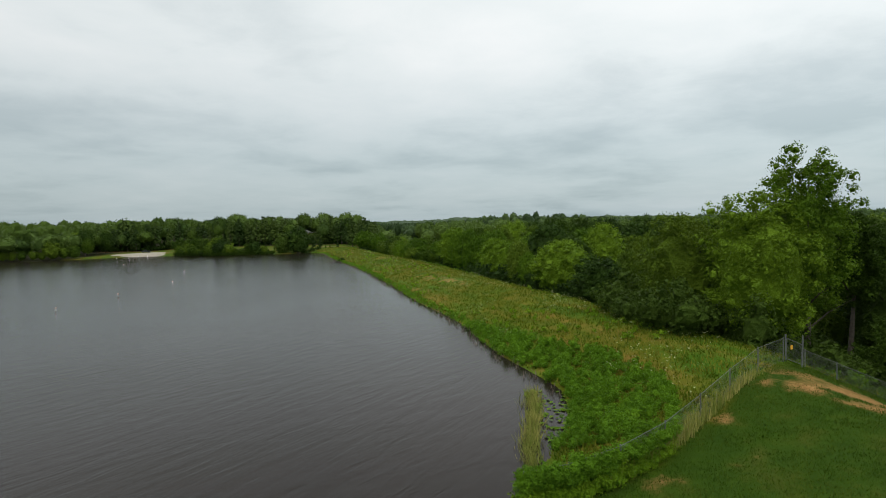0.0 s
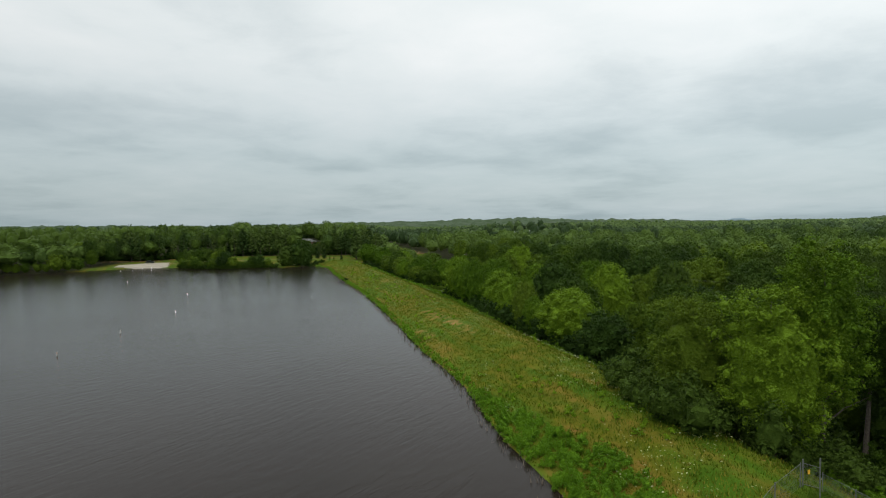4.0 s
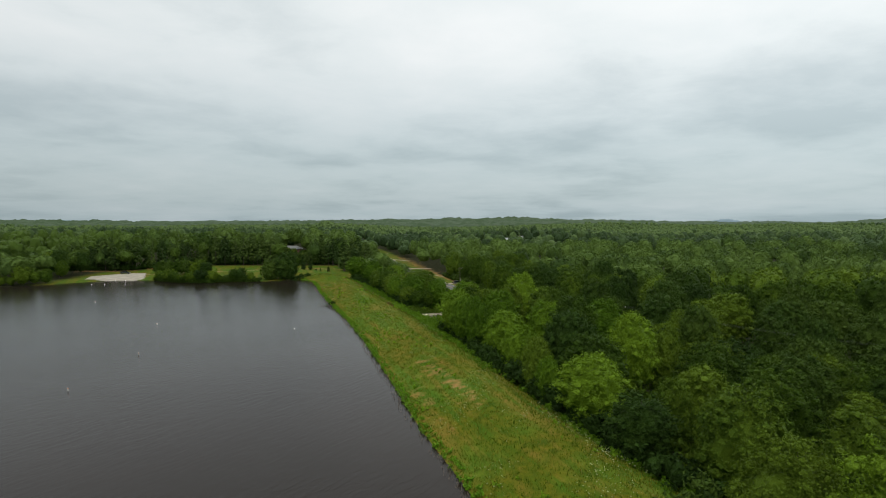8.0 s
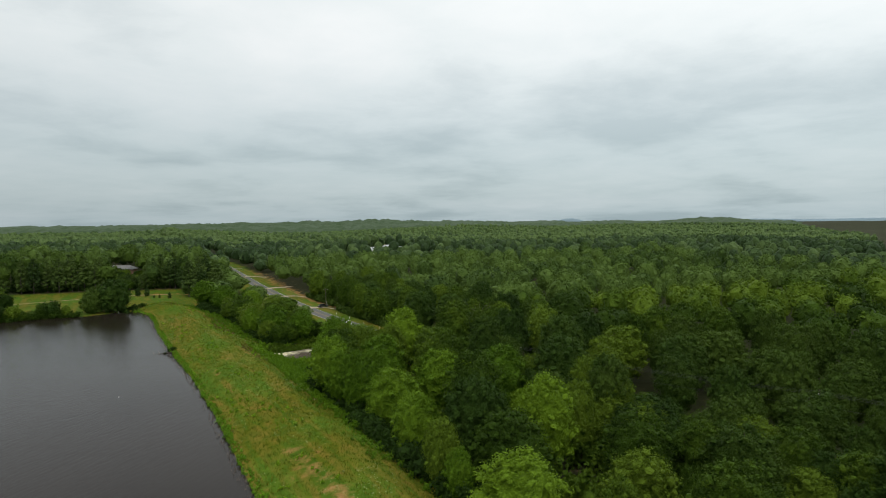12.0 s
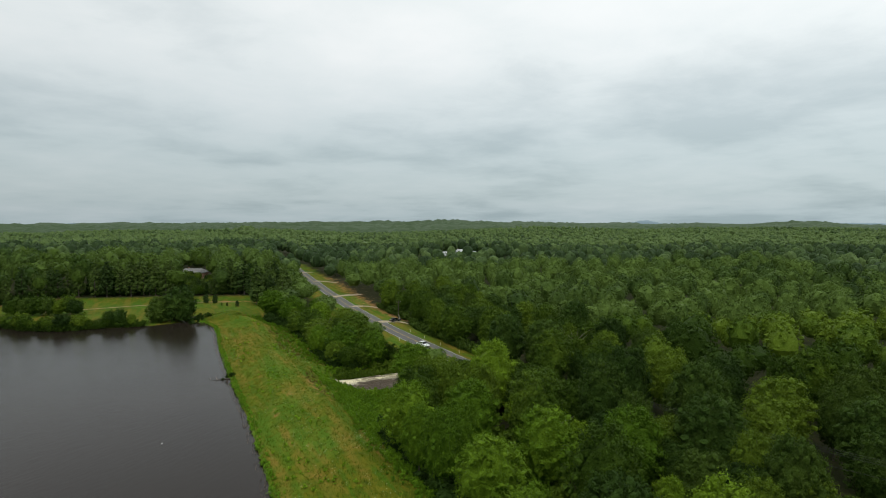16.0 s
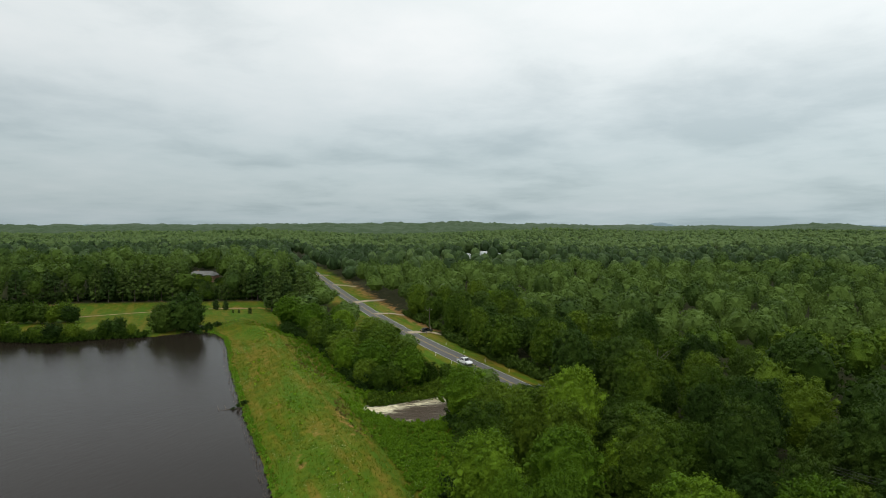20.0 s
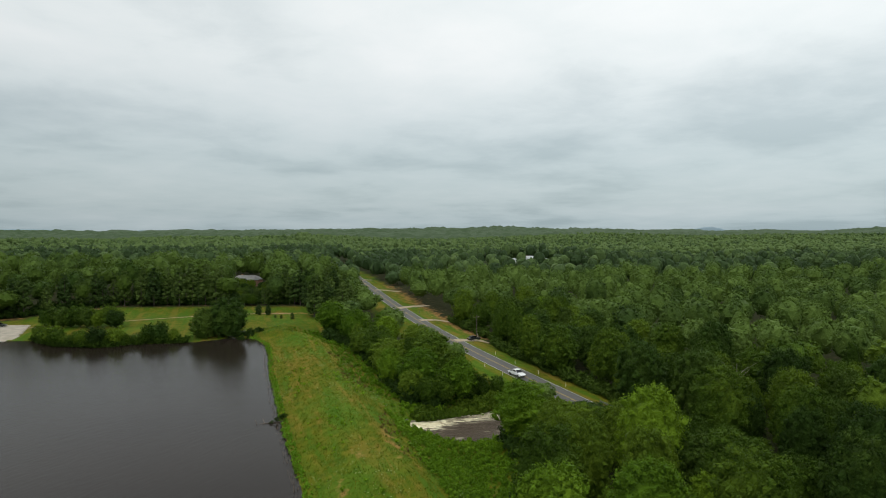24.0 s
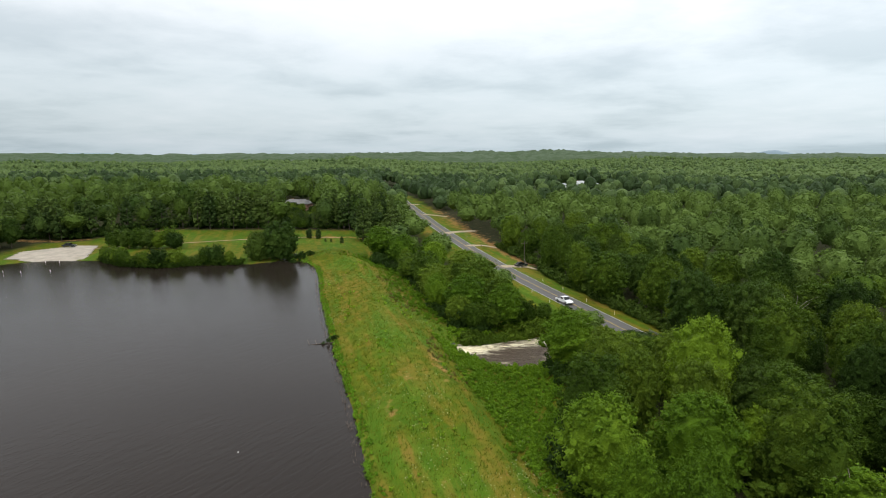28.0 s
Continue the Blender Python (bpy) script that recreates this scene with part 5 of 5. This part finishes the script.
# ---- road markings, drives, rail and posts ----
ry2 = np.arange(-200, 900, 3.0)
for name, o, mat in (("edge_line", -2.95, PAINT_WHITE), ("edge_line", 2.95, PAINT_WHITE), ("centre_line", -0.16, PAINT_YELLOW), ("centre_line", 0.16, PAINT_YELLOW)):
    w = 0.07
    tagged(new(name, strip(name, ry2, o - w, o + w, 0.006, mat)), "painted line along the asphalt road", "road marking", kind="structure")
for pts, w in (([(1.0, 292.5), (6.5, 294.0), (12.5, 297.5)], 4.0), ([(-10.5, 334.5), (-5, 337), (4, 339.5)], 3.6), ([(-20.5, 369), (-14, 377), (-7.0, 385)], 4.2), ([(-36, 440), (-29, 439), (-22, 436)], 4.0), ([(-49, 490), (-42, 494)], 3.6)):
    path_strip("driveway", "pale gravel drive leading off the road", pts, w, GRAVEL, 0.10, "driveway")


def beside(y, o):
    c = float(smooth_road(np.array([y]))[0])
    t = float(smooth_road(np.array([y + 1.0]))[0]) - c
    L_ = math.hypot(1, t)
    return c + o / L_, y - o * t / L_


marker = None
for y, o in ((228, -4.6), (238, -4.6), (248, -4.6), (258, -4.6), (234, 4.8), (246, 4.8), (258, 4.8), (270, 4.8)):
    x, yy = beside(y, o)
    m = pose(x, yy, height(x, yy))
    if marker is None:
        marker = tagged(new("road_marker"), "slim white reflector post on the road verge", "post", "reflector posts")
        part("shaft", rod((0, 0, -0.2), (0, 0, 1.0), 0.055, 0.05, 8), WHITE, marker)
        part("reflector", block(0.09, 0.03, 0.14, (0, -0.055, 0.78)), SIGN, marker, "amber reflector")
        marker.matrix_basis = m
    else:
        copy_thing(marker, m)
for side in (-4.2, 4.2):
    rail = tagged(new("guard_rail"), "grey steel guard rail on wooden posts beside the road bridge", "guard rail")
    ys = np.arange(192, 222, 2.2)
    for y in ys:
        x, yy = beside(y, side)
        z = height(x, yy)
        part("post", block(0.15, 0.15, 1.1, (x, yy, z - 0.35), 0.01), WOOD, rail)
    for a, b in zip(ys, ys[1:]):
        (x0, y0), (x1, y1) = beside(a, side - 0.1 * np.sign(side)), beside(b, side - 0.1 * np.sign(side))
        z0, z1 = height(*beside(a, side)), height(*beside(b, side))
        for dz in (0.42, 0.60):
            part("beam", rod((x0, y0, z0 + dz), (x1, y1, z1 + dz), 0.075, None, 6), STEEL, rail)

sg = tagged(new("lawn_sign"), "small white notice board on the far lawn", "sign")
part("board", block(1.1, 0.06, 0.8, (-133.9, 328, height(-133.9, 328) + 0.7), 0.02), WHITE, sg)
for o in (-0.45, 0.45):
    part("leg", rod((-133.9 + o, 328.05, height(-133.9, 328) - 0.2), (-133.9 + o, 328.05, height(-133.9, 328) + 1.4), 0.04), WOOD, sg)
x, y = beside(297, -5.0)
rs_ = tagged(new("road_sign"), "dark road sign on a post seen from behind", "sign")
part("post", rod((x, y, height(x, y) - 0.3), (x, y, height(x, y) + 2.6), 0.05), DARK, rs_)
part("plate", block(0.75, 0.03, 0.75, (x, y - 0.06, height(x, y) + 1.9), 0.01, 0.3), DARK, rs_)
for y0, o in ((287, 5.2), (329, 5.0), (352, 5.2)):
    x, y = beside(y0, o)
    mb = tagged(new("mailbox"), "grey metal mailbox on a wooden post by a drive", "mailbox", "mailboxes")
    part("post", block(0.1, 0.1, 1.2, (x, y, height(x, y) - 0.2)), WOOD, mb)
    part("box", prism([(x - 0.25, 0.0), (x + 0.25, 0.0), (x + 0.25, 0.16), (x + 0.18, 0.24), (x - 0.18, 0.24), (x - 0.25, 0.16)], 0.2, 0.01), STEEL, mb).location = (0, y, height(x, y) + 1.0)

# ---- power line ----
POLES = [(112, 70), (77, 111), (42, 152)]


def utility_pole(x, y, tall, turn):
    top = tagged(new("utility_pole"), "wooden utility pole with a cross-arm and insulators", "utility pole", "power line")
    part("pole", rod((0, 0, -0.6), (0, 0, tall), 0.15, 0.10, 10), BARK, top)
    part("cross_arm", block(2.2, 0.1, 0.12, (0, 0.1, tall - 0.9)), WOOD, top)
    for o in (-0.95, 0.0, 0.95):
        part("insulator", rod((o, 0.1, tall - 0.78), (o, 0.1, tall - 0.58), 0.05, 0.03, 8), WHITE, top)
    top.matrix_basis = pose(x, y, height(x, y), 0, 0, turn)
    return top


for x, y in POLES:
    utility_pole(x, y, 11.0, 40)
utility_pole(9.2, 301, 8.5, 20)
for o, drop in ((-0.95, 0.5), (0.0, 0.5), (0.95, 0.5), (0.0, 2.6)):
    wire = tagged(new("power_cable"), "thin black power cable sagging between poles", "cable", "power line")
    for (x0, y0), (x1, y1) in zip(POLES, POLES[1:]):
        z0, z1 = height(x0, y0) + 11.0 - drop, height(x1, y1) + 11.0 - drop
        ox, oy = o * math.cos(radians(40)), o * math.sin(radians(40))
        pts = [(x0 + ox + (x1 - x0) * u, y0 + oy + (y1 - y0) * u, z0 + (z1 - z0) * u - 4 * 0.7 * u * (1 - u)) for u in np.linspace(0, 1, 11)]
        v, f = tube(pts, [0.06] * 11, 4)
        s = new("span", mesh_of("span", v, f, RUBBER))
        s.parent = wire

# ---- vehicles ----
def wheel(x, y, r, body):
    t = part("wheel", rod((x, y - 0.11, r), (x, y + 0.11, r), r, None, 18), RUBBER, body, "black tyre")
    part("rim", rod((x, y - 0.12, r), (x, y + 0.12, r), r * 0.55, None, 12), STEEL, t, "grey steel rim")


def pickup(x, y, turn, paint, label):
    top = tagged(new("pickup_truck"), label, "truck")
    part("body", prism([(-2.7, 0.45), (-2.7, 1.0), (-0.75, 1.05), (1.2, 1.08), (2.5, 0.98), (2.72, 0.75), (2.72, 0.42)], 1.86, 0.05), paint, top)
    part("cab", prism([(-0.85, 1.02), (-0.7, 1.72), (0.55, 1.74), (1.25, 1.05)], 1.66, 0.06), paint, top)
    part("windscreen", prism([(0.62, 1.68), (0.66, 1.7), (1.24, 1.12), (1.2, 1.1)], 1.45, 0.0), GLASS_DARK, top, "dark windscreen")
    part("rear_window", prism([(-0.88, 1.15), (-0.9, 1.15), (-0.75, 1.66), (-0.73, 1.66)], 1.35, 0.0), GLASS_DARK, top)
    for s in (-1, 1):
        part("side_window", block(1.2, 0.03, 0.45, (0.05, s * 0.825, 1.2)), GLASS_DARK, top)
        part("headlight", block(0.06, 0.3, 0.16, (2.70, s * 0.68, 0.72)), WHITE, top, "clear headlight")
        part("tail_light", block(0.05, 0.14, 0.3, (-2.71, s * 0.82, 0.66)), SIGN, top, "red-orange tail light")
    part("load_bed", block(1.75, 1.55, 0.05, (-1.72, 0, 1.06)), DARK, top, "dark open load bed")
    part("bumper", block(0.12, 1.8, 0.2, (2.75, 0, 0.42), 0.03), STEEL, top)
    for wx_ in (-1.7, 1.75):
        for s in (-1, 1):
            wheel(wx_, s * 0.86, 0.38, top)
    top.matrix_basis = pose(x, y, height(x, y) + 0.06, 0, 0, turn)
    return top


def saloon(x, y, turn, paint, label, up_=0.1):
    top = tagged(new("car"), label, "car")
    part("body", prism([(-2.3, 0.35), (-2.35, 0.85), (-1.6, 0.95), (1.1, 0.95), (2.1, 0.82), (2.3, 0.6), (2.28, 0.35)], 1.8, 0.06), paint, top)
    part("cabin", prism([(-1.8, 0.93), (-1.15, 1.45), (0.35, 1.45), (1.15, 0.93)], 1.5, 0.07), GLASS_DARK, top, "dark glazed cabin")
    part("roof", prism([(-1.15, 1.44), (-1.1, 1.5), (0.3, 1.5), (0.38, 1.44)], 1.44, 0.02), paint, top)
    for s in (-1, 1):
        part("headlight", block(0.06, 0.32, 0.14, (2.26, s * 0.62, 0.62)), WHITE, top)
        part("tail_light", block(0.06, 0.3, 0.14, (-2.33, s * 0.66, 0.68)), SIGN, top)
    for wx_ in (-1.4, 1.4):
        for s in (-1, 1):
            wheel(wx_, s * 0.84, 0.33, top)
    top.matrix_basis = pose(x, y, height(x, y) + up_, 0, 0, turn)
    return top


CAR_WHITE = plain("white_car_paint", (0.75, 0.76, 0.77), 0.25, 0, 0.03)
CAR_DARK = plain("dark_car_paint", (0.025, 0.03, 0.028), 0.3, 0, 0.1)
hx, hy = beside(246.0, -1.6)
pickup(hx, hy, -65, CAR_WHITE, "white pickup truck on the country road")
saloon(7.6, 294.6, 24, CAR_DARK, "dark car parked at the mouth of a gravel drive", 0.12)
saloon(-159, 309, 10, CAR_DARK, "dark car parked on the concrete boat ramp", 0.12)

# ---- houses ----
BRICK = plain("brick_wall", (0.30, 0.17, 0.12), 0.9, 0, 0.25, 2.0)
SHINGLE = plain("grey_shingles", (0.20, 0.20, 0.195), 0.9, 0, 0.2, 1.5)
METAL_ROOF = plain("white_metal_roof", (0.32, 0.34, 0.34), 0.5, 0, 0.06, 0.8)


def house(x, y, z, turn, long_, deep, tall, ridge, wall, roofing, label):
    top = tagged(new("house"), label, "house")
    part("wall", block(long_, deep, tall + 1.0, (0, 0, -1.0)), wall, top)
    o = 0.6
    bm = bmesh.new()
    a, b = long_ / 2 + o, deep / 2 + o
    pts = [(-a, -b, tall), (a, -b, tall), (a, b, tall), (-a, b, tall), (-a + deep * 0.35, 0, tall + ridge), (a - deep * 0.35, 0, tall + ridge)]
    low_ = [(p[0], p[1], tall - 0.18) for p in pts[:4]]
    v = [bm.verts.new(p) for p in pts + low_]
    for q in ((0, 1, 5, 4), (1, 2, 5), (2, 3, 4, 5), (3, 0, 4), (0, 6, 7, 1), (1, 7, 8, 2), (2, 8, 9, 3), (3, 9, 6, 0), (9, 8, 7, 6)):
        bm.faces.new([v[k] for k in q])
    bmesh.ops.recalc_face_normals(bm, faces=bm.faces[:])
    roof = part("roof", bm, roofing, top)
    part("chimney", block(0.8, 0.6, ridge + 0.4, (-long_ * 0.22, 0.6, tall)), BRICK, roof)
    for k in range(4):
        wx_ = -long_ / 2 + long_ * (k + 0.5) / 4
        if k == 1:
            part("door", block(1.0, 0.08, 2.05, (wx_, -deep / 2 - 0.02, 0.0)), DARK, top)
            continue
        w = part("window", block(1.4, 0.1, 1.2, (wx_, -deep / 2, 0.95)), WHITE, top, "white window frame")
        part("pane", block(1.2, 0.04, 1.0, (wx_, -deep / 2 - 0.05, 1.05)), GLASS_DARK, w)
    top.matrix_basis = pose(x, y, z, 0, 0, turn)
    return top


house(-100.5, 406, height(-100.5, 406) + 0.3, -8, 13.5, 8, 2.9, 2.1, BRICK, SHINGLE, "low brick house with a grey hipped roof among trees")
for x, y, tn, l_, dp in ((60, 538, 12, 9, 6), (76, 550, 40, 10, 6), (86, 556, 5, 8, 6)):
    house(x, y, height(x, y) + 0.3, tn, l_, dp, 3.2, 2.4, WHITE, METAL_ROOF, "white house with a pale metal roof in a clearing")

# ---- spillway: walls, pool and white water ----
def foam_material():
    m, nt, b = material("white_water", 0.42)
    at = place(nt)
    mp = node(nt, "ShaderNodeMapping")
    mp.inputs["Rotation"].default_value = (0, 0, radians(-14))
    mp.inputs["Scale"].default_value = (0.35, 1.3, 1)
    nt.links.new(at, mp.inputs["Vector"])
    churn = grain(nt, mp.outputs[0], 0.9, 7.0, 0.68, 1.2)
    foam = masked(nt, "foam")
    add = nt.nodes.new("ShaderNodeMath")
    add.operation = "MULTIPLY_ADD"
    nt.links.new(churn, add.inputs[0])
    add.inputs[1].default_value = 1.7
    nt.links.new(foam, add.inputs[2])
    cut = nt.nodes.new("ShaderNodeMapRange")
    cut.inputs[1].default_value, cut.inputs[2].default_value = 1.02, 1.40
    nt.links.new(add.outputs[0], cut.inputs[0])
    k = ramp(nt, cut.outputs[0], [(0.0, (0, 0, 0)), (1.0, (1, 1, 1))])
    nt.links.new(mixed(nt, k, (0.060, 0.042, 0.026), ramp(nt, churn, [(0.35, (0.45, 0.36, 0.18)), (0.6, (0.80, 0.75, 0.54))])), b.inputs["Base Color"])
    relief(nt, b, churn, 1.0, 0.6)
    return m


FOAM = foam_material()
fx_ = np.arange(-14, 34, 0.4)
fy_ = np.arange(205, 231, 0.4)


def stream_z(x, y):
    rush = np.exp(-(((x + 11) / 5) ** 2 + ((y - 217.5) / 2.2) ** 2))
    chop = np.array([noise.noise((a * 0.5, b * 0.9, 2.0)) + 0.5 * noise.noise((a * 1.3, b * 1.9, 4.0)) for a, b in zip(x, y)])
    return -5.15 + 0.45 * rush + 0.16 * chop * np.exp(-((y - 218 - 0.4 * (x + 8)) / 4) ** 2) + 0.03 * chop


me, sx_, sy_ = grid_mesh("pool_water", fx_, fy_, stream_z, FOAM)
fo = 0.40 * np.exp(-((sy_ - 217.9 - 0.40 * (sx_ + 9)) / 2.7) ** 2) * sm((20 - sx_) / 14) + 0.35 * np.exp(-(((sx_ + 10) / 4.5) ** 2 + ((sy_ - 216.8) / 2.4) ** 2)) + 0.22 * np.exp(-((sx_ + 3.5) / 1.2) ** 2 - ((sy_ - 210.2) / 0.8) ** 2)
me.attributes.new("foam", "FLOAT", "POINT").data.foreach_set("value", np.asarray(fo, np.float32))
tagged(new("spillway_water", me), "foaming white and brown water rushing from the spillway", "water", kind="structure")
outlet = tagged(new("spillway_outlet"), "concrete outlet culvert at the foot of the dam", "culvert")
part("headwall", block(0.6, 3.2, 1.5, (-14.0, 217.5, -6.0), 0.05), CONCRETE, outlet)
for s in (-1, 1):
    part("wing_wall", block(2.2, 0.35, 1.3, (-12.9, 217.5 + s * 1.9, -6.0), 0.04), CONCRETE, outlet)
part("pipe", rod((-14.6, 217.5, -4.6), (-13.5, 217.5, -4.6), 0.9, None, 20), DARK, outlet)
gg = np.random.default_rng(31)


def boulder(x, y, z, s, name="boulder"):
    bm = bmesh.new()
    bmesh.ops.create_icosphere(bm, subdivisions=2, radius=1.0)
    off = Vector((x, y, z))
    for v in bm.verts:
        v.co *= 1 + 0.3 * noise.noise(v.co * 1.3 + off)
        v.co.z *= 0.65
    me = bpy.data.meshes.new(name)
    bm.to_mesh(me)
    bm.free()
    me.materials.append(CONCRETE)
    ob = tagged(new(name, me), "rough pale boulder at the edge of the pool", "rock", "rocks round the pool")
    ob.matrix_basis = pose(x, y, z, 0, 0, x * 77) @ Matrix.Diagonal((s, s * 0.8, s, 1))


for k in range(16):
    a = gg.uniform(0.1, 5.9)
    x, y = POOL[0] + 11.0 * math.cos(a), POOL[1] + 8.2 * math.sin(a)
    boulder(x, y, max(height(x, y), -5.2) - 0.05, gg.uniform(0.35, 0.9))

# ---- dead trees ----
def dead_tree(x, y, tall, seed):
    g2 = np.random.default_rng(seed)
    top = tagged(new("dead_tree"), "bare grey dead tree standing in the wood", "tree")
    v, f = stem(g2, tall, tall * 0.42, 0.3, 14, 0.16)
    t = new("trunk", mesh_of("trunk", v, f, plain("dead_wood", (0.24, 0.21, 0.18), 0.9, 0, 0.2), True))
    t.parent = top
    top.matrix_basis = pose(x, y, height(x, y))


dead_tree(26.8, 154.2, 10.5, 3)
dead_tree(52.0, 212.0, 14.0, 4)

# ---- trees that hide the lower road from the dam ----
gg = np.random.default_rng(97)
for k, y in enumerate(np.arange(84, 194, 4.4)):
    for o in (-6.2, -11.5):
        yy = y + gg.uniform(-1.4, 1.4) + (2.2 if o < -10 else 0)
        x = float(smooth_road(np.array([yy]))[0]) + o + gg.uniform(-0.8, 0.8)
        if line_off(x, yy) > 3.0:
            near_tree((0, 2, 5, 3, 1)[(k + int(-o)) % 5], x, yy, gg.uniform(9.0, 11.5), gg.uniform(0, 360), 1.1)
# ---- young trees that screen the brick house ----
gg = np.random.default_rng(95)
for k in range(22):
    y = 352 + 46 * (k + 0.5) / 22
    x = -11.5 - 87.5 * (y - 100) / 304 + gg.uniform(-9.0, 9.0)
    near_tree((0, 2, 3, 1)[k % 4], x, y, gg.uniform(4.4, 5.6), gg.uniform(0, 360), 1.5)
# ---- leaning pale post by the drive ----
lp = tagged(new("leaning_post"), "pale weathered post leaning beside a gravel drive", "post")
z = height(10.2, 304.8)
part("shaft", rod((10.2, 304.8, z - 0.3), (9.5, 304.6, z + 2.6), 0.16, 0.12, 8), CONCRETE, lp)
part("brace", rod((11.0, 304.9, z - 0.2), (9.8, 304.7, z + 1.6), 0.07, 0.06, 6), WOOD, lp)
